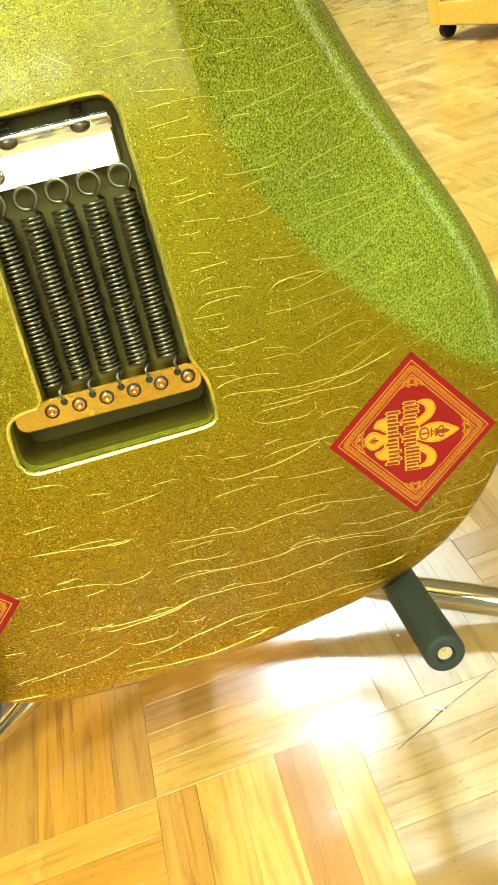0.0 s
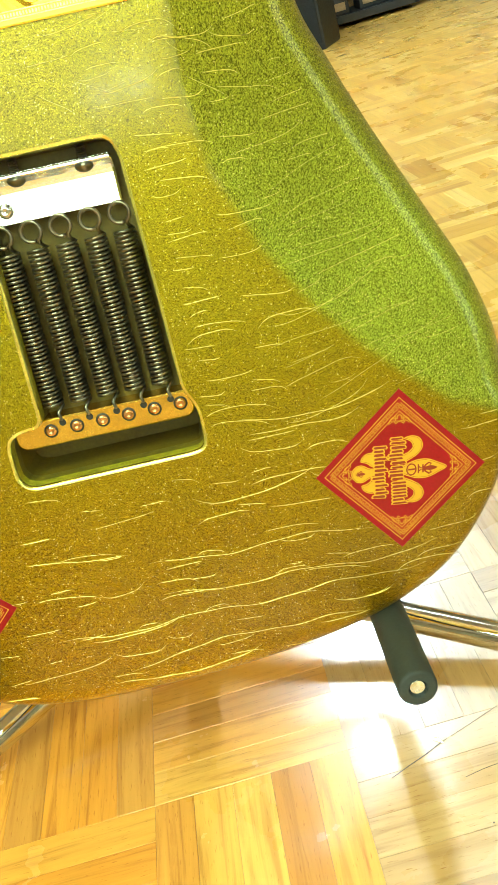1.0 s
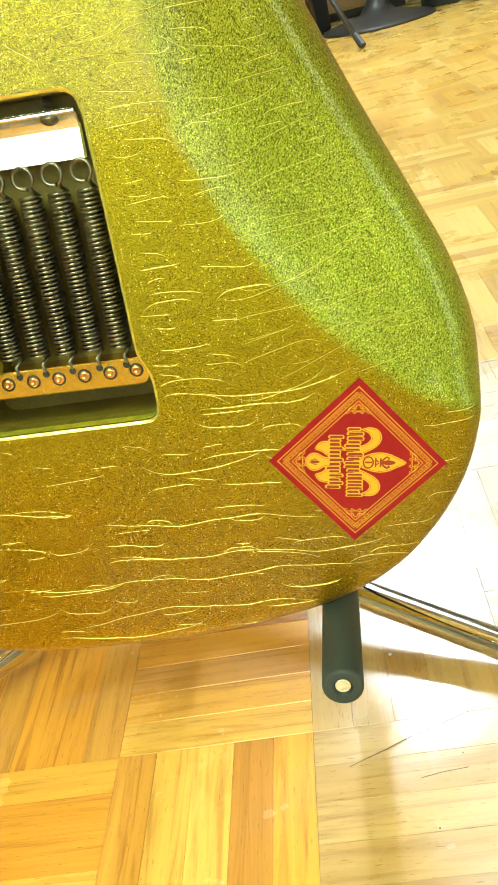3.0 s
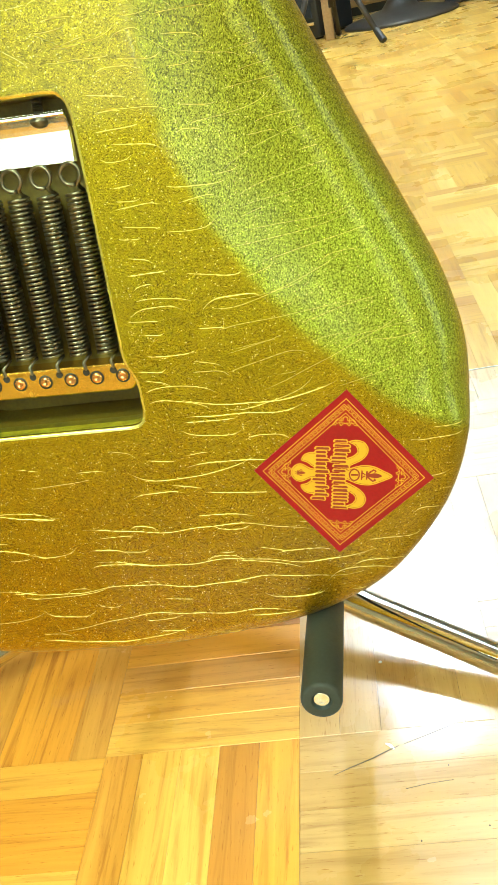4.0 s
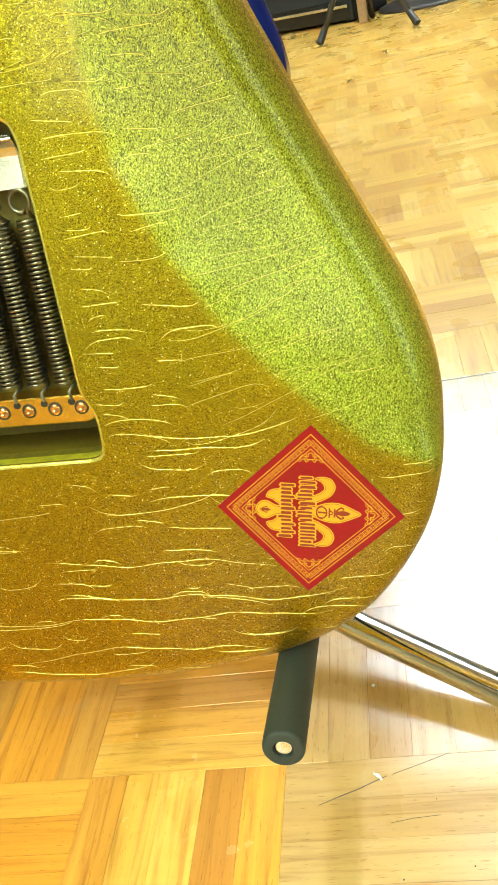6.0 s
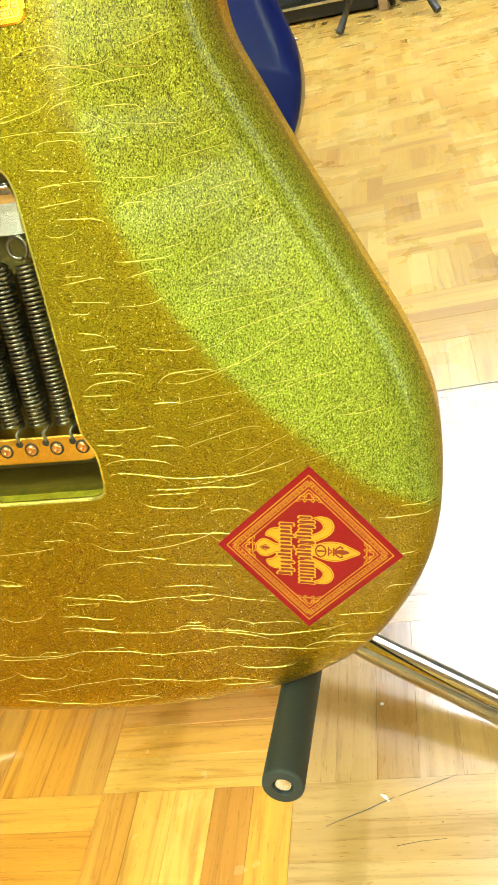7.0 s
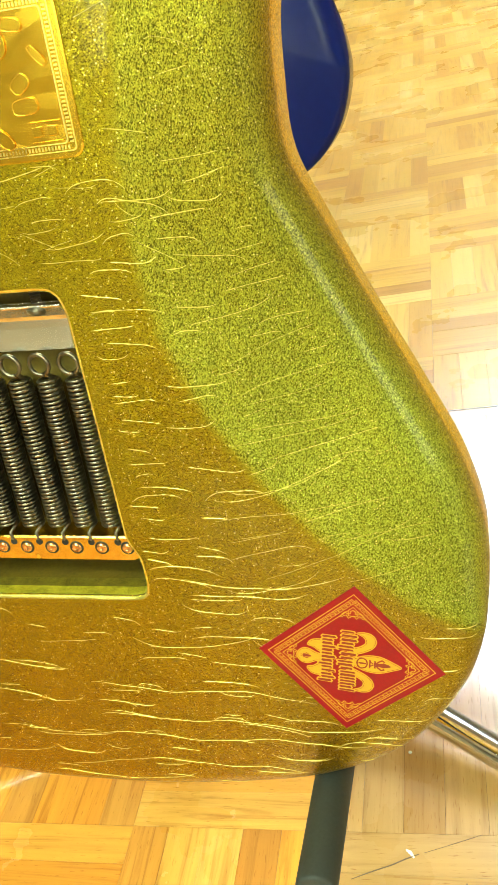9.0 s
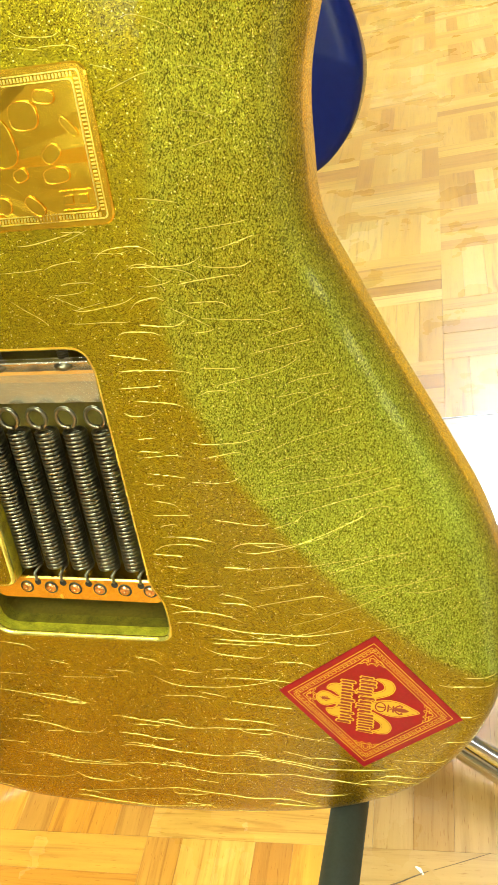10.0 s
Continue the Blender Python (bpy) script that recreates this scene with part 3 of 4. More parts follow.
for i, ring in enumerate((outer[0], outer[3])):
    for v in ring:
        v.co.y += 0.5 * MM
        v.co.z -= 1.6 * MM if v.co.z > 0.097 else 0.0
for p, q in zip(outer, outer[1:]):
    for k in range(len(p)):
        bm.faces.new((p[k], p[(k + 1) % len(p)], q[(k + 1) % len(q)], q[k]))
bm.faces.new(outer[0])
bm.faces.new(outer[3][::-1])
part("spring_claw", bm, NICKEL, guitar, "bright nickel claw plate")
for u in (-13, 13.5):
    bm = bmesh.new()
    z = 99.4
    at = Vector((u * MM, 8.6 * MM, (z - 1.4) * MM))
    _lathe(bm, [(d * MM, r * MM) for d, r in ((-2.3, 0), (-2.2, 0.9), (-1.9, 2.0), (-1.1, 3.3), (0, 4.0), (0.7, 4.1), (0.8, 0))], at, Vector((0, 0, 1)), 20)
    head = part("claw_screw", bm, STEEL, guitar, "grey steel claw screw", smooth=True)
    turns = [(0.8, 0), (0.8, 1.5)]
    for k in range(9):
        turns += [(1.0 + k * 0.95, 2.1), (1.45 + k * 0.95, 1.4)]
    part("thread", _lathe(bmesh.new(), [(d * MM, r * MM) for d, r in turns + [(10, 1.4), (10, 0)]], at, Vector((0, 0, 1)), 14), STEEL, head)
part("ground_screw", _lathe(bmesh.new(), [(0, 3.0 * MM), (1.2 * MM, 2.7 * MM), (1.9 * MM, 1.4 * MM), (1.4 * MM, 0.6 * MM), (1.3 * MM, 0)], Vector((-20.5 * MM, 8.5 * MM, 88 * MM)), Vector((0, -1, 0)), 16), CHROME, guitar, "chrome ground screw", smooth=True)


def spring():
    bm = bmesh.new()
    turns, steps = 38, 12
    low, high, r, wire = 8.5, 72.0, 3.95, 0.66
    pts = [(2.3, 1.0, 1.8), (2.3, -2.2, 2.2), (2.2, -3.6, 3.4), (1.6, -3.0, 6.0), (r * 0.7, -1.0, 7.6)]
    pts += [(r * math.cos(2 * math.pi * k / steps), r * math.sin(2 * math.pi * k / steps), low + (high - low) * k / (turns * steps)) for k in range(turns * steps + 1)]
    pts += [(r * 0.8, -1.4, 72.8), (2.2, -2.6, 74.0)]
    pts += [(0.2 + 3.95 * math.sin(a), -4.4 - 0.5 * math.sin(a), 78.9 - 3.95 * math.cos(a)) for a in (2 * math.pi * k / 20 + 0.6 for k in range(20))]
    sweep(bm, [(x * MM, y * MM, z * MM) for x, y, z in pts], [0.7 * MM] * 5 + [wire * MM] * (turns * steps + 1) + [0.8 * MM] * 22, 8)
    return bm


first = part("tremolo_spring", spring(), STEEL, guitar, "dark steel tension spring", smooth=True, at=pose(-24.3 * MM, 8.5 * MM, 0))
for k in range(1, 5):
    other = new("tremolo_spring", first.data)
    other.parent = guitar
    other.matrix_basis = pose((-24.3 + 11.6 * k) * MM, 8.5 * MM, 0)
    tagged(other, "dark steel tension spring")

# strap button at the foot of the body
part("strap_button", _lathe(bmesh.new(), [(0, 4 * MM), (2 * MM, 4 * MM), (4 * MM, 4.4 * MM), (6.5 * MM, 7 * MM), (8 * MM, 7.2 * MM), (9 * MM, 6 * MM), (8.4 * MM, 3 * MM), (8.4 * MM, 0)], Vector((8 * MM, 18 * MM, -128.0 * MM)), Vector((0, 0, -1)), 24), STEEL, guitar, "dark metal strap button", smooth=True)
part("neck", sweep(bmesh.new(), [(0, 36 * MM, 225 * MM), (0, 38 * MM, 300 * MM), (0, 40 * MM, 500 * MM), (0, 42 * MM, 700 * MM)], [0.026, 0.025, 0.023, 0.021], 20), MAPLE, guitar, "maple neck", smooth=True)


# stickers: a red diamond with a gold border, a lily and two rows of unreadable lettering
def flat_shape(bm, loop, lift, thick=0.00006):
    return slab(bm, loop, -lift, -lift + thick)


def ring_shape(bm, outer, inner_, lift):
    n = len(outer)
    a = [bm.verts.new((x, -lift, z)) for x, z in outer]
    b = [bm.verts.new((x, -lift, z)) for x, z in inner_]
    for k in range(n):
        bm.faces.new((a[k], a[(k + 1) % n], b[(k + 1) % n], b[k]))
    return bm


def diamond(r):
    return [(r, 0), (0, r), (-r, 0), (0, -r)]


def petal(points, n=4):
    return [tuple(p) for p in smooth_loop(points, 0.9)]


def stroke(bm, path, width, lift):
    """A flat line of even width along a path in the sticker's plane."""
    path = [Vector(p) for p in path]
    sides = []
    for k, p in enumerate(path):
        d = (path[min(k + 1, len(path) - 1)] - path[max(k - 1, 0)]).normalized()
        n = Vector((-d.y, d.x)) * width / 2
        sides.append([bm.verts.new(((p + n * g).x * MM, -lift, (p + n * g).y * MM)) for g in (1, -1)])
    for p, q in zip(sides, sides[1:]):
        bm.faces.new((p[0], q[0], q[1], p[1]))
    return bm


def sticker(at, turn):
    s = 36.5
    ob = part("sticker", slab(bmesh.new(), [(x * MM, z * MM) for x, z in diamond(s)], -0.25 * MM, 0.0, 0.1 * MM), RED, guitar, "red diamond sticker with a yellow lily and lettering", at=at @ pose(0, 0, 0, 0, turn, 0))
    bm = bmesh.new()
    for a, b in ((32.9, 32.45), (26.9, 26.5)):
        ring_shape(bm, [(x * MM, z * MM) for x, z in diamond(a)], [(x * MM, z * MM) for x, z in diamond(b)], 0.3 * MM)
    # key pattern between the lines
    n = 21
    key = ((-1.0, -0.95), (-1.0, 0.95), (0.62, 0.95), (0.62, -0.35), (-0.3, -0.35), (-0.3, 0.3))
    for q in range(4):
        c, d = Vector(diamond(29.7)[q]), Vector(diamond(29.7)[(q + 1) % 4])
        e = (d - c).normalized()
        f = Vector((-e.y, e.x))
        step = (d - c).length / n
        for k in range(n):
            o = c + e * (k + 0.5) * step
            stroke(bm, [o + e * x + f * y for x, y in key], 0.3, 0.3 * MM)
            stroke(bm, [o + e * -1.0 - f * 0.95, o + e * (step - 1.0) - f * 0.95], 0.26, 0.3 * MM)
    part("border", bm, INK, ob, "yellow key-pattern border")
    # one knotted scroll in each corner
    for q in range(4):
        c = Vector(diamond(25.6)[q])
        inw = -c.normalized()
        f = Vector((-inw.y, inw.x))
        bm = bmesh.new()
        for sgn in (1, -1):
            for line in ([(0.4, 0), (1.0, 0.9), (2.1, 0.9), (2.1, 2.4), (1.4, 2.9), (2.6, 4.1), (3.5, 3.2), (2.9, 2.5), (4.4, 1.6), (3.6, 0.8)], [(0.9, 1.6), (3.1, 1.7), (3.3, 0.0)], [(3.2, 4.2), (4.2, 4.9), (4.0, 3.6)]):
                stroke(bm, [c + inw * p + f * w * sgn for p, w in line], 0.42, 0.3 * MM)
        part("corner_scroll", bm, INK, ob, "yellow winding scroll")
    lily, rims = bmesh.new(), bmesh.new()
    shapes = [petal([(20.0, 0), (16.4, 2.3), (11.5, 4.3), (6.5, 4.2), (1.5, 2.2), (-2, 0), (1.5, -2.2), (6.5, -4.2), (11.5, -4.3), (16.4, -2.3)])]
    for sgn in (1, -1):
        shapes.append(petal([(-1, sgn * 2.6), (4.0, sgn * 4.6), (8.2, sgn * 7.4), (9.8, sgn * 11.0), (8.2, sgn * 14.4), (4.6, sgn * 15.4), (1.6, sgn * 14.4), (4.4, sgn * 12.8), (5.4, sgn * 10.4), (3.4, sgn * 8.2), (-1.0, sgn * 6.0)]))
        shapes.append(petal([(-8, sgn * 2.4), (-9, sgn * 7.8), (-12.4, sgn * 9.4), (-15.8, sgn * 8.4), (-17.2, sgn * 5.6), (-14.6, sgn * 4.6), (-12.2, sgn * 2.8)]))
    shapes.append(petal([(-8, 1.8), (-13, 2.2), (-16.6, 4.0), (-19.6, 3.4), (-21.4, 0), (-19.6, -3.4), (-16.6, -4.0), (-13, -2.2), (-8, -1.8)]))
    for sh in shapes:
        flat_shape(lily, [(x * MM, z * MM) for x, z in sh], 0.32 * MM)
        inner_ = inset(np.array(sh), 0.55 if np.sum(np.array(sh)[:, 0] * np.roll(np.array(sh)[:, 1], -1) - np.array(sh)[:, 1] * np.roll(np.array(sh)[:, 0], -1)) > 0 else -0.55)
        stroke(rims, [tuple(p) for p in inner_] + [tuple(inner_[0])], 0.16, 0.36 * MM)
    part("lily", lily, INK, ob, "yellow lily emblem")
    # a little lily and a ring on the middle leaf, another little lily at the foot
    for c, k in ((9.6, 1.0), (-18.6, 0.55)):
        flat_shape(rims, [((c + k * x) * MM, k * z * MM) for x, z in petal([(6.2, 0), (3.6, 1.1), (0.6, 0.5), (0.6, -0.5), (3.6, -1.1)])], 0.38 * MM)
        for sgn in (1, -1):
            stroke(rims, [(c + k * x, k * z * sgn) for x, z in ((0.4, 0.3), (1.2, 1.5), (2.6, 2.5), (3.6, 2.0), (3.0, 1.4))], 0.75 * k, 0.38 * MM)
            stroke(rims, [(c - k * 0.6, k * 0.2 * sgn), (c - k * 1.8, k * 1.0 * sgn)], 0.5 * k, 0.38 * MM)
        stroke(rims, [(c, -1.9 * k), (c, 1.9 * k)], 0.7 * k, 0.38 * MM)
    circle = [(4.6 + 2.0 * math.cos(a), 2.5 * math.sin(a)) for a in np.arange(17) * math.pi / 8]
    stroke(rims, circle, 0.6, 0.38 * MM)
    stroke(rims, [(3.2, 0), (6.2, 0)], 0.8, 0.38 * MM)
    stroke(rims, [(7.6, -2.1), (7.6, 2.1)], 0.6, 0.38 * MM)
    part("emblem_mark", rims, INK_DARK, ob, "small dark marks on the lily")
    # two rows of lettering as plain bars, dark with yellow outlines
    shade, bars = bmesh.new(), bmesh.new()
    rng = random.Random(4)
    for x, half, tall in ((-1.4, 15.4, 2.5), (-9.2, 11.8, 2.2)):
        z = -half
        while z < half - 1.0:
            w = rng.choice((0.85, 0.95, 1.15))
            head, foot = rng.choice(((0.0, 0.0), (0.0, 0.0), (1.2, 0.0), (0.0, 1.1)))
            lo, hi = x - tall - foot, x + tall + head
            slope = rng.uniform(0.2, 0.5)
            flat_shape(shade, [(px * MM, pz * MM) for px, pz in ((lo - 0.5, z + slope - 0.42), (hi + 0.2, z - 0.42), (hi + 0.5, z + w * 0.5), (hi - 0.1, z + w + 0.42), (lo, z + w + 0.42), (lo - 0.6, z + w * 0.6))], 0.42 * MM)
            flat_shape(bars, [(px * MM, pz * MM) for px, pz in ((lo, z + slope), (lo + 0.5, z), (hi, z), (hi - 0.4, z + w), (lo + 0.4, z + w))], 0.48 * MM)
            z += w + rng.choice((0.62, 0.7, 1.0))
    part("lettering_outline", shade, INK, ob, "yellow outline of two rows of lettering")
    part("lettering", bars, INK_DARK, ob, "two rows of dark red bars")
    return ob


sticker(pose(112.8 * MM, 0, -49.1 * MM), 7.0)
sticker(pose(-100.5 * MM, 0, -75 * MM), 0.0)

# engraved gold plate
PX0, PZ0, PX1, PZ1 = -38.0, 148.0, 48.0, 194.5
plate = part("plate", slab(bmesh.new(), [(x * MM, z * MM) for x, z in round_rect(PX0, PZ0, PX1, PZ1, 4.0)], -1.1 * MM, 0.0, 0.5 * MM), PLATE, guitar, "engraved gold plate with rounded corners", smooth=False)
bm = bmesh.new()
for d in (2.0, 4.3):
    o, i = (round_rect(PX0 + e, PZ0 + e, PX1 - e, PZ1 - e, 1.4) for e in (d, d + 0.35))
    a = [[bm.verts.new((x * MM, -h * MM, z * MM)) for x, z in loop] for loop, h in ((o, 1.05), (o, 1.35 if d < 3 else 1.62), (i, 1.35 if d < 3 else 1.62), (i, 1.05))]
    for p, q in zip(a, a[1:]):
        for k in range(len(p)):
            bm.faces.new((p[k], p[(k + 1) % len(p)], q[(k + 1) % len(p)], q[k]))
part("plate_border", bm, PLATE_LINE, plate, "raised double border line")
bm = bmesh.new()
for k in range(70):
    u = PX0 + 4.0 + k * 1.118
    for z in (PZ0 + 3.3, PZ1 - 3.3):
        box(bm, u * MM, -1.42 * MM, (z - 0.6) * MM, (u + 0.55) * MM, -1.0 * MM, (z + 0.6) * MM)
for k in range(34):
    z = PZ0 + 4.6 + k * 1.12
    for u in (PX0 + 3.3, PX1 - 3.3):
        box(bm, (u - 0.6) * MM, -1.42 * MM, z * MM, (u + 0.6) * MM, -1.0 * MM, (z + 0.55) * MM)
part("plate_beads", bm, PLATE_LINE, plate, "row of fine raised beads")
# rays that fan out over the field, each a shallow ridge
fan = bmesh.new()
FX, FZ, rays = -6.0, 167.0, 66
rng = random.Random(8)
rise = [0.02 + rng.uniform(0.0, 0.56) for k in range(rays)]
rim_at = []
for k in range(rays):
    ca_, sa_ = math.cos(2 * math.pi * k / rays), math.sin(2 * math.pi * k / rays)
    reach = min(((PX1 - 4.55 - FX) if ca_ > 0 else (FX - PX0 - 4.55)) / max(abs(ca_), 1e-6), ((PZ1 - 4.55 - FZ) if sa_ > 0 else (FZ - PZ0 - 4.55)) / max(abs(sa_), 1e-6))
    rim_at.append((FX + reach * ca_, FZ + reach * sa_))
for k in range(rays):
    j = (k + 1) % rays
    corners = ((FX, FZ), 0.1), (rim_at[k], rise[k]), (rim_at[j], rise[j])
    fan.faces.new([fan.verts.new((u * MM, -(1.1 + h) * MM, z * MM)) for (u, z), h in corners])
part("plate_fan", fan, PLATE, plate, "fan of engraved rays")


def ridge_line(points, r=0.2, closed=True):
    """A fine raised line on the plate."""
    pts = [(u * MM, -1.7 * MM, z * MM) for u, z in points]
    return sweep(bmesh.new(), pts + pts[:1] if closed else pts, r * MM, 6, False)


def plate_oval(u, z, a, b, turn):
    c, s_ = math.cos(radians(turn)), math.sin(radians(turn))
    ring = [(a * math.copysign(abs(math.cos(t)) ** 0.7, math.cos(t)), b * math.copysign(abs(math.sin(t)) ** 0.7, math.sin(t))) for t in np.arange(24) * math.pi / 12]
    bm = bmesh.new()
    slab(bm, [((u + x * c - y * s_) * MM, (z + x * s_ + y * c) * MM) for x, y in ring], -1.72 * MM, -1.0 * MM, 0.1 * MM)
    oval = part("oval", bm, PLATE, plate)
    part("oval_line", ridge_line([(u + x * c - y * s_, z + x * s_ + y * c) for x, y in ring]), PLATE, plate, smooth=True)
    return oval


for u, z, a, b, turn in ((33.4, 186.1, 3.3, 1.8, -8), (25.6, 181.6, 4.6, 4.0, 0), (39.4, 177.3, 3.4, 1.1, -52), (32.0, 170.3, 3.2, 2.2, 35), (20.2, 164.9, 2.3, 1.8, 20),
                         (32.1, 164.0, 4.2, 2.3, 5), (11.6, 156.2, 2.8, 2.4, 0), (22.6, 155.4, 3.6, 1.9, -45), (16.0, 174.5, 4.6, 7.0, 10)):
    plate_oval(u, z, a, b, turn)
for k in range(2):
    part("bar", block((32.6 + k * 5.0) * MM, -1.76 * MM, 155.0 * MM, (35.8 + k * 5.0) * MM, -1.0 * MM, 158.0 * MM, 0.2 * MM), PLATE, plate)
for z in (153.5, 159.3):
    part("field_line", ridge_line([(32.0, z), (42.2, z)], 0.18, False), PLATE, plate, smooth=True)


# crazing in the lacquer: start (u, v), length and tilt of the long cracks
LONG_CRACKS = ((-54, -99, 172, 0.02), (0, -85, 124, -0.03), (-24, -115, 112, 0.045), (74, -106, 28, 0.017), (-32, -125, 70, 0.0), (51, -83.5, 16, -0.04),
               (-27, -81, 21, 0.138), (-1, -78, 18, -0.05), (82, -83, 23, 0.04), (51, -16, 63, 0.048), (52, -18.5, 48, -0.06), (52, -21, 20, -0.03),
               (48, -27, 26, -0.08), (49, -40, 35, 0.0), (23, -47, 55, 0.07), (33, -37, 12, -0.145), (55, -53, 36, -0.057), (-55, -57, 44, -0.097),
               (-2, -69, 99, -0.014), (-56, -74, 30, -0.095), (-36, -103, 41, 0.108), (-72, -114, 43, 0.022))


def rim_drop(p):
    """How far the rounded edge falls away at points near the outline."""
    near = np.min(np.linalg.norm(p[:, None] - OUTLINE[None], axis=2), axis=1)
    r = rim_radius(p)
    e = np.clip(r - near, 0, r)
    return r - np.sqrt(r * r - e * e)


def crazing():
    rng = random.Random(21)
    bm = bmesh.new()

    def crack(u, v, length, tilt, wave, width):
        n = max(7, int(length / 1.6))
        ph, ph2 = rng.uniform(0, 6.3), rng.uniform(0, 6.3)
        hook = rng.uniform(-1, 1) * min(5.0, length * 0.17)
        both = 1.0 if rng.random() < 0.5 else 0.0
        t = np.linspace(0, 1, n)
        x = u + length * t * math.cos(tilt)
        z = v + length * t * math.sin(tilt) + wave * (np.sin(t * length * 0.1 + ph) + 0.22 * np.sin(t * length * 0.27 + ph2)) + hook * (2 * t - 1) ** 4 * np.where(t > 0.5, 1.0, both)
        p = np.stack([x, z], 1)
        ok = inside(inset(OUTLINE, 3.0), p) & ~inside(inset(CAVITY[::-1], -0.5), p)
        ok &= ~((np.abs(x - 112.8) + np.abs(z + 49.1)) < 37.2) & ~((x < 49) & (z > 147) & (z < 195.5))
        y = hollow(p) + rim_drop(p) - 0.1
        w = width * np.clip(np.minimum(t, 1 - t) * 9, 0.25, 1) * (0.8 + 0.4 * np.sin(t * length * 1.7 + ph))
        last_pair = None
        for i in range(n):
            if not ok[i]:
                last_pair = None
                continue
            pair = [bm.verts.new((x[i] * MM, y[i] * MM, (z[i] + s * w[i]) * MM)) for s in (-0.5, 0, 0.5)]
            pair[1].co.y -= 0.12 * MM
            if last_pair:
                for k in range(2):
                    bm.faces.new((last_pair[k], last_pair[k + 1], pair[k + 1], pair[k]))
            last_pair = pair

    for u, v, length, tilt in LONG_CRACKS:
        crack(u, v, length, tilt, min(1.3, length * 0.014), 0.38)
    for row in np.arange(-121, -26, 8.2):
        u = rng.uniform(-150, -120)
        while u < 150:
            length = rng.choice((8, 11, 14, 20, 27)) * rng.uniform(0.8, 1.2)
            crack(u, row + rng.uniform(-3, 3), length, rng.gauss(0.0, 0.07), rng.uniform(0.2, 0.8), rng.uniform(0.26, 0.4))
            u += length + rng.uniform(10, 50)
    for row in np.arange(-12, 114, 5.4):
        u = 35 + rng.uniform(0, 6)
        while u < 66:
            length = rng.choice((9, 13, 17, 22, 26)) * rng.uniform(0.8, 1.2)
            crack(u, row + rng.uniform(-2.5, 2.5), length, rng.gauss(-0.03, 0.1), rng.uniform(0.2, 0.8), rng.uniform(0.26, 0.38))
            u += length + rng.uniform(6, 24)
    for row in np.arange(-20, 112, 5.6):
        u = 66 + rng.uniform(0, 26)
        while u < 158:
            length = rng.choice((9, 13, 20, 36, 52)) * rng.uniform(0.8, 1.25)
            crack(u, row + (u - 66) * 0.2 + rng.uniform(-2.5, 2.5), length, rng.gauss(0.2, 0.09), rng.uniform(0.2, 0.6), rng.uniform(0.14, 0.25))
            u += length + rng.uniform(6, 30)
    for _ in range(9):
        crack(rng.uniform(84, 140), rng.uniform(10, 110), rng.uniform(8, 15), rng.gauss(1.5, 0.12), rng.uniform(0.1, 0.4), rng.uniform(0.15, 0.22))
    for row in np.arange(116, 147, 5.2):
        for u in (18, 42, 68):
            crack(u + rng.uniform(-7, 9), row + rng.uniform(-2, 2), rng.uniform(10, 26), rng.gauss(-0.03, 0.16), rng.uniform(0.3, 0.8), rng.uniform(0.22, 0.34))
    for _ in range(34):
        crack(rng.uniform(-25, 100), rng.uniform(118, 205), rng.uniform(6, 18), rng.gauss(0, 0.25), rng.uniform(0.3, 1.0), rng.uniform(0.16, 0.26))
    return bm


tagged(part("crazing", crazing(), CRACK, guitar, "fine bright gold cracks in the lacquer"), kind="stuff")

# ---- chrome stand ----
stand = thing("guitar_stand", "chrome tubular guitar stand with black foam arms", "guitar stand", pose(-0.055, 0.505, 0))
A0 = Vector((-0.055, 0.505, 0))


def tube(name, points, r, mat, label=""):
    return part(name, sweep(bmesh.new(), [Vector(p) - A0 for p in points], r, 20), mat, stand, label, smooth=True)


tube("front_leg", [(-0.055, 0.503, 0.056), (0.08, 0.431, 0.0275), (0.15, 0.3945, 0.0155), (0.19, 0.374, 0.0100), (0.34, 0.296, 0.0100)], 0.0095, CHROME, "chrome tube leg")
tube("front_leg", [(-0.055, 0.503, 0.056), (-0.19, 0.404, 0.0275), (-0.26, 0.358, 0.0155), (-0.30, 0.332, 0.0100), (-0.45, 0.242, 0.0100)], 0.0095, CHROME, "chrome tube leg")
tube("rear_leg", [(-0.055, 0.503, 0.056), (-0.055, 0.66, 0.03), (-0.055, 0.78, 0.0105)], 0.0095, CHROME, "chrome tube leg")
tube("post", [(-0.055, 0.505, 0.04), (-0.055, 0.52, 0.3), (-0.055, 0.56, 0.62)], 0.011, CHROME, "chrome upright tube")
to_world = lambda u, d, v: tuple(GUITAR @ Vector((u * MM, d * MM, v * MM)))
tube("yoke", [to_world(98.3, 168, -125.3), to_world(96.5, 178, -125.4), to_world(90, 185, -125.6), to_world(80, 187, -126), to_world(0, 187, -127), to_world(-80, 187, -126), to_world(-90, 185, -125.6), to_world(-96.5, 178, -125.4), to_world(-98.3, 168, -125.3)], 0.006, CHROME, "chrome yoke")
tube("yoke_neck", [to_world(0, 187, -127), (-0.055, 0.51, 0.14)], 0.006, CHROME)
BACK = 172.0
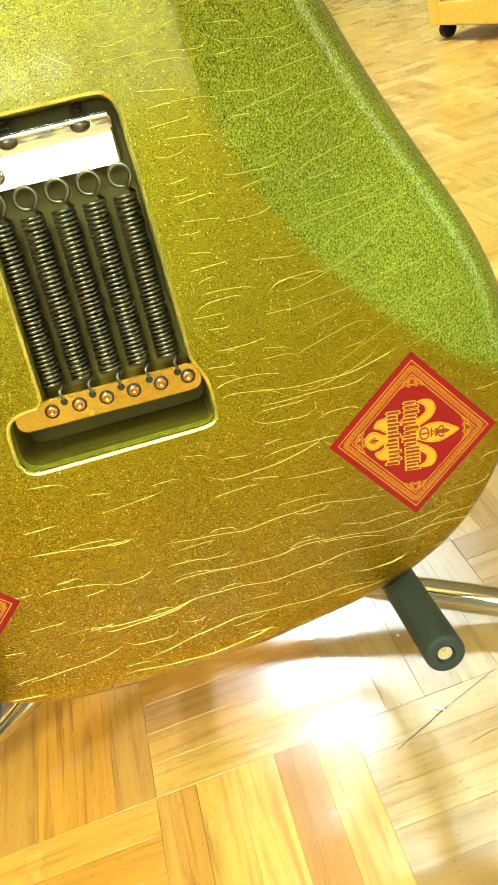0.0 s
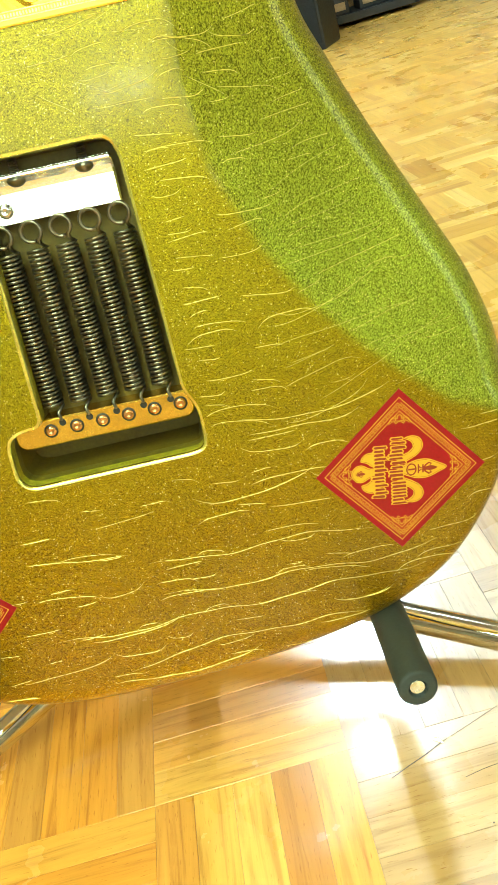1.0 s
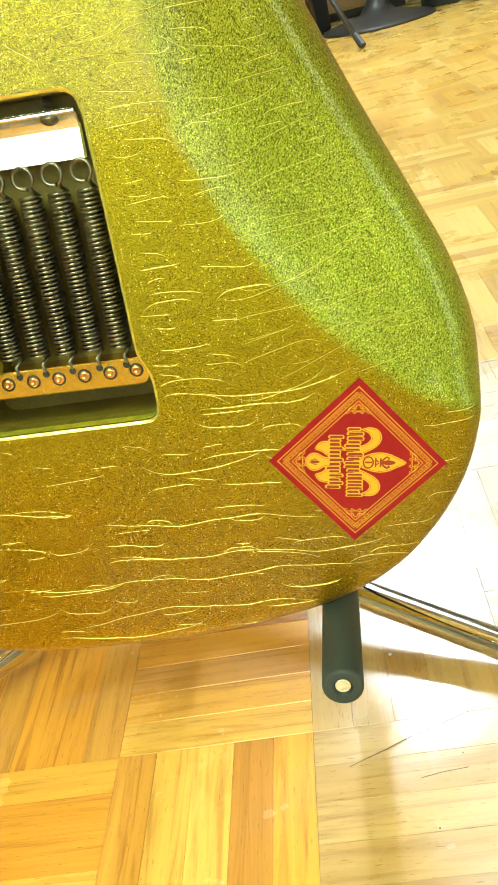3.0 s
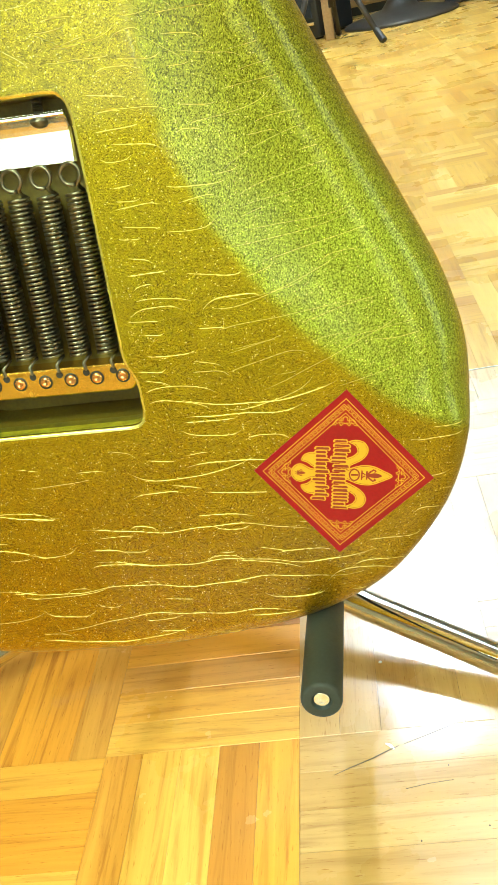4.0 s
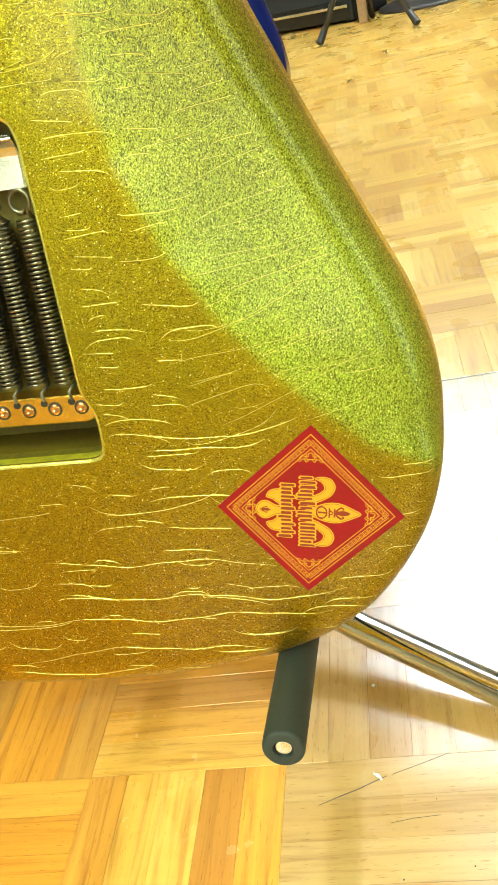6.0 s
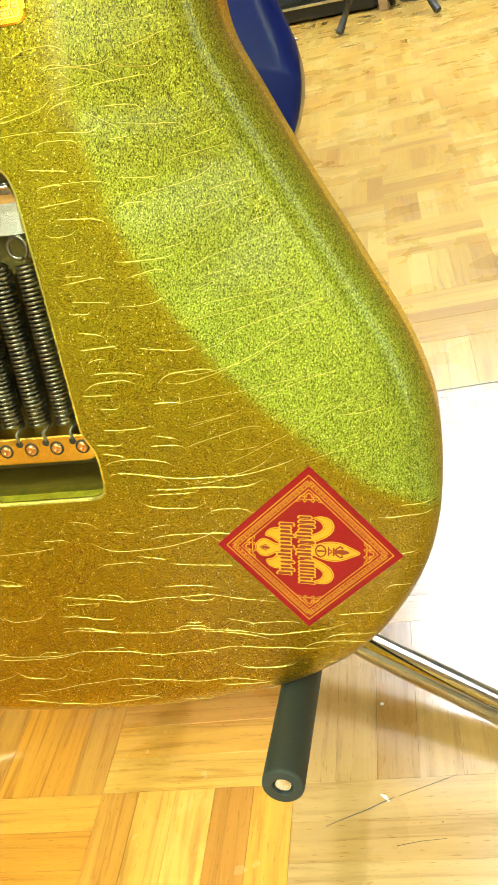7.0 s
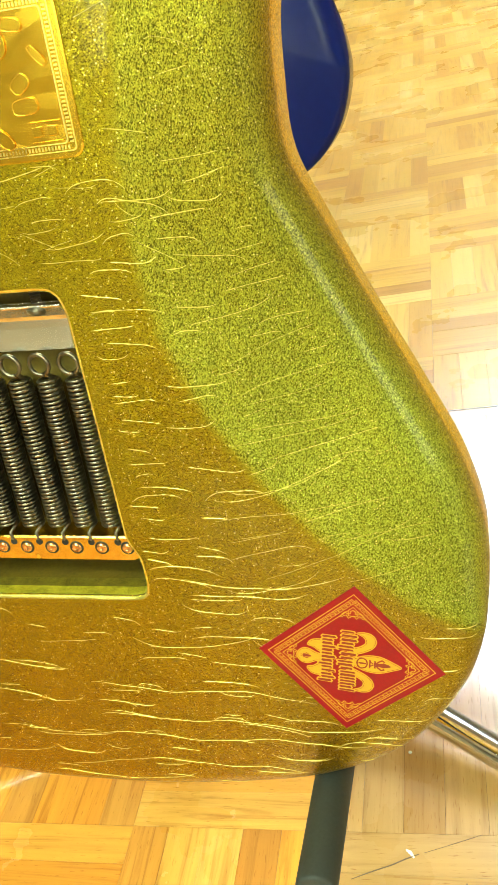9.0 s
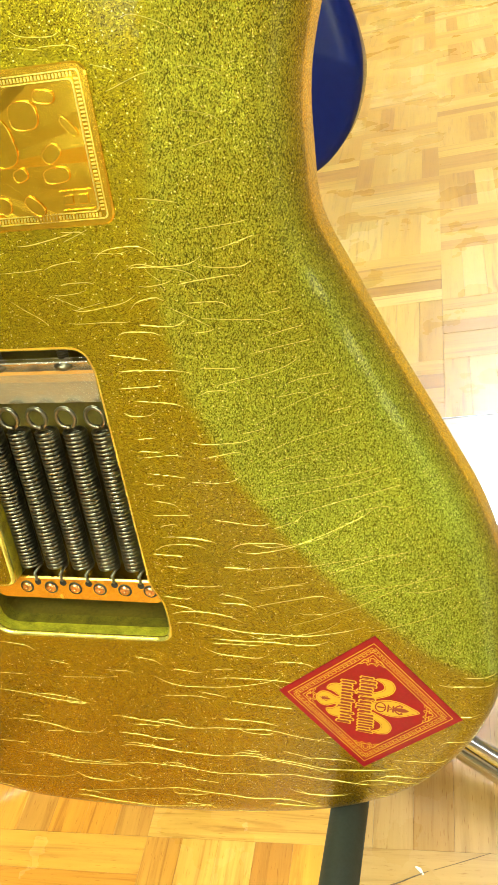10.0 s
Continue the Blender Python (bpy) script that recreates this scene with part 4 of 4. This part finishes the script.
for sgn in (1, -1):
    root, d = Vector((98.3 * sgn * MM, BACK * MM, -125.3 * MM)), Vector((0, -1, 0))
    tip = BACK + 46.4
    bm = _lathe(bmesh.new(), [(d_ * MM, r * MM) for d_, r in ((0, 0), (0, 8.4), (tip - 1.8, 8.4), (tip - 0.8, 8.2), (tip - 0.2, 7.7), (tip, 7.2), (tip + 0.02, 7.0), (tip + 0.04, 4.4), (tip, 4.1), (tip - 0.4, 3.95), (tip - 3.4, 3.9))], root, d, 28)
    for v in bm.verts:
        v.co = GUITAR @ v.co - A0
    arm = part("arm_sleeve", bm, FOAM, stand, "black foam rubber sleeve", smooth=True)
    bm = _lathe(bmesh.new(), [(d_ * MM, r * MM) for d_, r in ((0, 3.5), (tip - 1.4, 3.5), (tip - 1.1, 3.0), (tip - 1.6, 2.0), (tip - 1.4, 0))], root, d, 16)
    for v in bm.verts:
        v.co = GUITAR @ v.co - A0
    part("arm_rod", bm, NICKEL, arm, "bare metal rod end", smooth=True)

# ---- the blue guitar behind ----
blue = thing("electric_guitar", "dark blue glossy electric guitar standing behind the gold one", "guitar", Matrix.Translation((-0.191, 1.08, 0.308)) @ GUITAR.to_quaternion().to_matrix().to_4x4() @ pose(0, 0, 0, 0, 7, 0) @ Matrix.Scale(1.15, 4))
# bevel added so that the upper part carries a lighter reflection
guitar_shell("body", BLUE, blue, "dark blue glossy body", None, np.array([(-60, 60), (60, 26), (120, 8), (180, -8)], float), 0.4)
part("neck", sweep(bmesh.new(), [(0, 0.036, 0.225), (0, 0.038, 0.3), (0, 0.042, 0.7)], [0.026, 0.025, 0.021], 16), MAPLE, blue, "maple neck", smooth=True)
blue_stand = thing("guitar_stand", "black tubular guitar stand under the blue guitar", "guitar stand", pose(-0.24, 1.2, 0))
for pts in ([(0, 0, 0.12), (0.07, -0.12, 0.011)], [(0, 0, 0.12), (-0.12, -0.1, 0.011)], [(0, 0, 0.12), (0, 0.2, 0.011)]):
    part("leg", sweep(bmesh.new(), pts, 0.009, 14), BLACK_PAINT, blue_stand, smooth=True)
part("post", sweep(bmesh.new(), [(0, 0, 0.1), (0, 0.03, 0.6)], 0.01, 14), BLACK_PAINT, blue_stand, smooth=True)
for x in (-0.07, 0.05):
    part("arm", sweep(bmesh.new(), [(0, 0.0, 0.14), (x, -0.03, 0.17), (x, -0.15, 0.185)], 0.008, 14), FOAM, blue_stand, "black foam arm", smooth=True)

# ---- the far end of the room ----
trolley = thing("trolley", "low yellow pine trolley on small black casters", "trolley", pose(0.858, 2.52, 0, 0, 0, 13))
part("base_board", block(0.024, -0.74, 0.056, 0.48, -0.024, 0.072, 0.003), PINE, trolley, "yellow pine board")
for x in (0.0, 0.482):
    part("side_rail", block(x, -0.7, 0.042, x + 0.022, -0.052, 0.1, 0.004), PINE, trolley, "yellow pine rail")
    bm = slab(bmesh.new(), [(-0.052, 0.1), (-0.06, 0.1), (-0.15, 0.19), (-0.052, 0.19)], x + 0.002, x + 0.02)
    for v in bm.verts:
        v.co = Vector((v.co.y, v.co.x, v.co.z))
    part("corner_brace", bm, PINE, trolley, "yellow pine corner brace")
for y in (-0.023, -0.74):
    part("end_rail", block(0.052, y, 0.042, 0.452, y + 0.022, 0.1, 0.004), PINE, trolley, "yellow pine rail")
for x, y in ((0.0, -0.05), (0.0, -0.75), (0.454, -0.05), (0.454, -0.75)):
    part("upright", block(x, y, 0.042, x + 0.05, y + 0.05, 0.75, 0.005), PINE, trolley)
part("shelf", block(-0.01, -0.76, 0.752, 0.514, 0.01, 0.772, 0.003), PINE, trolley)
for x, y in ((0.042, -0.022), (0.46, -0.022), (0.042, -0.72), (0.46, -0.72)):
    wheel = part("caster", _lathe(bmesh.new(), [(-0.011, 0), (-0.011, 0.018), (-0.009, 0.0225), (0.009, 0.0225), (0.011, 0.018), (0.011, 0)], Vector((x, y, 0.0225)), Vector((0, 1, 0)), 20), RUBBER, trolley, "small black caster wheel")
    part("fork", block(x - 0.008, y - 0.014, 0.03, x + 0.008, y + 0.014, 0.0425, 0.002), BLACK_PAINT, wheel)

amp = thing("amplifier", "black vinyl guitar amplifier with a silver trim strip", "amplifier", pose(-0.14, 4.06, 0, 0, 0, 152))
part("cabinet", block(0.0, -0.3, 0.01, 0.72, 0.0, 0.62, 0.012), BLACK_VINYL, amp, "black vinyl cabinet")
part("grille", block(0.03, 0.0, 0.09, 0.69, 0.006, 0.5, 0.002), GREY_CLOTH, amp, "dark grille cloth")
part("trim", block(0.02, 0.0, 0.062, 0.7, 0.01, 0.075, 0.002), NICKEL, amp, "silver trim strip")
for x, y in ((0.05, -0.05), (0.67, -0.05), (0.05, -0.25), (0.67, -0.25)):
    part("foot", block(x - 0.02, y - 0.02, 0, x + 0.02, y + 0.02, 0.011), RUBBER, amp)

music = thing("tripod_stand", "black folding tripod music stand", "stand", pose(-0.06, 3.72, 0))
for x, y in ((0.18, -0.25), (-0.175, -0.2), (0.0, 0.3)):
    leg = part("leg", sweep(bmesh.new(), [(x, y, 0.012), (x * 0.55, y * 0.55, 0.17), (x * 0.05, y * 0.05, 0.42)], 0.011, 10), BLACK_PAINT, music, smooth=True)
    part("foot", sweep(bmesh.new(), [(x * 1.04, y * 1.04, 0.012), (x * 0.9, y * 0.9, 0.05)], 0.0125, 10), RUBBER, leg)
part("post", sweep(bmesh.new(), [(0, 0, 0.14), (0, 0, 1.0)], 0.011, 12), BLACK_PAINT, music, smooth=True)

post = thing("wooden_post", "light brown wooden shelf upright behind the stand", "post", pose(-0.11, 3.98, 0))
part("upright", block(-0.004, -0.02, 0, 0.034, 0.04, 0.9, 0.004), POST_WOOD, post)

stool = thing("pedestal_table", "black pedestal table foot with a round base", "table", pose(0.21, 4.2, 0))
part("base", _lathe(bmesh.new(), [(0, 0), (0, 0.25), (0.006, 0.252), (0.016, 0.24), (0.03, 0.17), (0.05, 0.08), (0.09, 0.045), (0.16, 0.033), (0.7, 0.03), (0.7, 0)], Vector((0, 0, 0)), Vector((0, 0, 1)), 36), BLACK_PAINT, stool, "round black steel foot", smooth=True)
part("top", _lathe(bmesh.new(), [(0.7, 0), (0.7, 0.29), (0.73, 0.3), (0.735, 0.29), (0.735, 0)], Vector((0, 0, 0)), Vector((0, 0, 1)), 36), BLACK_VINYL, stool)

speaker = thing("loudspeaker", "tall black box loudspeaker", "loudspeaker", pose(0.41, 4.36, 0, 0, 0, -22))
part("cabinet", block(0.0, 0.0, 0, 0.17, 0.3, 0.8, 0.006), BLACK_VINYL, speaker)
part("grille", block(0.012, -0.006, 0.03, 0.158, 0.0, 0.78, 0.002), GREY_CLOTH, speaker, "dark cloth grille")

bench = thing("equipment_shelf", "dark low shelf with boxes of equipment", "shelf", pose(0.2, 5.3, 0))
part("board", block(-1.2, -0.2, 0.02, 1.0, 0.35, 0.06, 0.003), BLACK_VINYL, bench)
part("back", block(-1.2, 0.33, 0.06, 1.0, 0.35, 1.0), POST_WOOD, bench, "brown panel")
part("middle", block(-1.2, -0.2, 0.4, 1.0, 0.35, 0.43, 0.003), BLACK_VINYL, bench)
for x in (-1.2, -0.35, 0.98):
    part("side", block(x, -0.2, 0.02, x + 0.03, 0.35, 1.0, 0.003), BLACK_VINYL, bench)
rng = random.Random(3)
for k in range(4):
    w = rng.uniform(0.18, 0.28)
    case = thing("equipment_case", "small dark equipment case on the low shelf", "case", pose(0.0 + k * 0.3, 5.2, 0.06), "equipment cases")
    part("body", block(0, 0, 0, w, 0.2, rng.uniform(0.08, 0.2), 0.006), (BLACK_PAINT, BLACK_VINYL)[k % 2], case)
    part("panel", block(0.02, -0.004, 0.02, w - 0.02, 0.0, 0.06, 0.001), POST_WOOD, case, "brown front panel")

cabinet = thing("wooden_cabinet", "low brown wooden cabinet behind the pedestal table", "cabinet", pose(-0.12, 4.78, 0))
part("body", block(0, 0, 0.04, 0.5, 0.32, 0.6, 0.004), POST_WOOD, cabinet, "brown wooden body")
part("plinth", block(0.015, 0.015, 0, 0.485, 0.305, 0.04), BLACK_VINYL, cabinet, "dark plinth")
for x in (0.008, 0.254):
    door = part("door", block(x, -0.016, 0.05, x + 0.238, -0.001, 0.59, 0.003), POST_WOOD, cabinet, "flat brown door")
    part("handle", block(x + (0.2 if x < 0.1 else 0.02), -0.028, 0.3, x + (0.212 if x < 0.1 else 0.032), -0.016, 0.4, 0.003), BLACK_PAINT, door, "dark pull handle")

scrap = part("paper_scrap", block(-0.012, -0.02, 0.0, 0.012, 0.02, 0.0012), PAPER, None, at=pose(-0.455, 3.775, 0.0005, 0, 0, 20))
tagged(scrap, "small scrap of white paper on the parquet", "paper")

# ---- parquet strips: two areas laid at different times meet at a seam ----
TURN = radians(4.05)
CA, SA = math.cos(TURN), math.sin(TURN)
SEAM = 0.780
STRIP = 0.1225
Areas = (dict(tile=0.1225, a=0.0571, b=0.350, low=-9.0, high=SEAM, odd=1), dict(tile=0.135, a=0.1315, b=1.024, low=SEAM + 0.0018, high=9.0, odd=1))


def strip_verts(long, wide, gap=0.00006, c=0.00012):
    x0, y0 = long / 2 - gap, wide / 2 - gap
    return [(sx * (x0 - e), sy * (y0 - e), z) for e, z in ((c, 0.0), (0, -c), (0, -0.008)) for sx, sy in ((-1, -1), (1, -1), (1, 1), (-1, 1))]


STRIP_FACES = [(0, 1, 2, 3)] + [(4 * r + k, 4 * r + 4 + k, 4 * r + 4 + (k + 1) % 4, 4 * r + (k + 1) % 4)[::-1] for r in range(2) for k in range(4)]


def strip_mesh(name, mat):
    me = bpy.data.meshes.new(name)
    v = strip_verts(STRIP, STRIP / 5)
    me.from_pydata(v, [], STRIP_FACES)
    uv = me.uv_layers.new(name="grain")
    for loop in me.loops:
        uv.data[loop.index].uv = v[loop.vertex_index][:2]
    me.materials.append(mat)
    return me


singles = {0: strip_mesh("strip", WOOD_NEAR), 1: strip_mesh("strip_pale", WOOD_PALE), 2: strip_mesh("strip_beyond", WOOD_BEYOND)}
joined = {0: ([], [], []), 1: ([], [], []), 2: ([], [], [])}
rng = random.Random(5)
count = 0
for area in Areas:
    T = area["tile"]
    for j in range(-34, 44):
        for i in range(-32, 32):
            a0, b0 = area["a"] + i * T, area["b"] + j * T
            x, y = (a0 + T / 2) * CA - (b0 + T / 2) * SA, (a0 + T / 2) * SA + (b0 + T / 2) * CA
            if not (X0 + 0.1 < x < X1 - 0.1 and Y0 + 0.1 < y < Y1 - 0.1) or b0 > area["high"] or b0 + T < area["low"]:
                continue
            along = (i + j) % 2 == area["odd"]
            pale = (1 if 0 <= i < 14 and -6 < j else 0) if area["high"] == SEAM else 2
            near = -0.28 < x < 0.33 and 0.2 < y < 1.2
            for k in range(5):
                u0, u1, v0, v1 = (a0, a0 + T, b0 + k * T / 5, b0 + (k + 1) * T / 5) if along else (a0 + k * T / 5, a0 + (k + 1) * T / 5, b0, b0 + T)
                v0, v1 = max(v0, area["low"]), min(v1, area["high"])
                if v1 - v0 < 0.004:
                    continue
                ma, mb = (u0 + u1) / 2, (v0 + v1) / 2
                px, py = ma * CA - mb * SA, ma * SA + mb * CA
                long, wide = (u1 - u0, v1 - v0) if along else (v1 - v0, u1 - u0)
                rot = TURN + (0 if along else math.pi / 2)
                dz = rng.uniform(-0.00012, 0.00012)
                tip = (rng.uniform(-0.0025, 0.0025), rng.uniform(-0.0008, 0.0008))
                if near and count < 298:
                    ob = new("strip", singles[pale])
                    ob.parent = floor_ob
                    ob.matrix_basis = Matrix.LocRotScale((px, py, dz), Euler((tip[0], tip[1], rot)), (long / STRIP, wide / STRIP * 5, 1))
                    count += 1
                else:
                    V, F, U = joined[pale]
                    base = len(V)
                    c, s = math.cos(rot), math.sin(rot)
                    for vx, vy, vz in strip_verts(long, wide, 0.00002, 0.0001):
                        V.append((px + vx * c - vy * s, py + vx * s + vy * c, dz + vz + vy * tip[0]))
                        U.append((vx, vy))
                    F.extend(tuple(base + q for q in f) for f in STRIP_FACES)
for pale, (V, F, U) in joined.items():
    if V:
        me = bpy.data.meshes.new("far_strips")
        me.from_pydata(V, [], F)
        uv = me.uv_layers.new(name="grain")
        for loop in me.loops:
            uv.data[loop.index].uv = U[loop.vertex_index]
        me.materials.append((WOOD_FAR, WOOD_FAR_PALE, WOOD_BEYOND_FAR)[pale])
        ob = new("far_strips", me)
        ob.parent = floor_ob
        tagged(ob, kind="stuff")
part("seam_strip", block(X0 + 0.2, SEAM + 0.0002, -0.008, X1 - 0.4, SEAM + 0.0016, 0.0006, 0.0002), SEAM_METAL, floor_ob, "thin grey seam strip between two floor areas", at=Matrix.Rotation(TURN, 4, "Z"))

# ---- scratches and specks on the parquet beside the stand ----
def floor_mark(name, points, width, mat, label):
    bm = bmesh.new()
    pts = [Vector(p) for p in points]
    rows = []
    for k, p in enumerate(pts):
        d = (pts[min(k + 1, len(pts) - 1)] - pts[max(k - 1, 0)]).normalized()
        w = Vector((-d.y, d.x)) * width * (0.25 if k in (0, len(pts) - 1) else 0.5)
        rows.append([bm.verts.new(((p + w * g).x, (p + w * g).y, 0.0006 if g == 0 else 0.0003)) for g in (1, 0, -1)])
    for a, b in zip(rows, rows[1:]):
        for k in range(2):
            bm.faces.new((a[k], a[k + 1], b[k + 1], b[k]))
    part(name, bm, mat, floor_ob, label)


floor_mark("scratch", [(0.054, 0.3265), (0.064, 0.3315), (0.076, 0.337), (0.084, 0.3415), (0.091, 0.345)], 0.0008, SCRATCH, "dark scratch in the varnish")
floor_mark("scratch", [(0.094, 0.346), (0.108, 0.352), (0.126, 0.36)], 0.0004, SCRATCH, "dark scratch in the varnish")
floor_mark("scratch", [(0.094, 0.3165), (0.106, 0.3195), (0.120, 0.3215)], 0.0004, SCRATCH, "dark scratch in the varnish")
floor_mark("chip", [(0.0835, 0.3468), (0.086, 0.3455), (0.0885, 0.3425)], 0.0022, PAPER, "small white chip in the varnish")
for x, y, r in ((0.081, 0.410, 0.0012), (0.136, 0.294, 0.0005), (0.101, 0.286, 0.0005), (0.118, 0.331, 0.0004)):
    part("speck", _lathe(bmesh.new(), [(0, r), (0.0004, r * 0.8), (0.0006, 0)], Vector((x, y, 0.0002)), Vector((0, 0, 1)), 10), PAPER if r > 0.001 else SCRATCH, floor_ob)
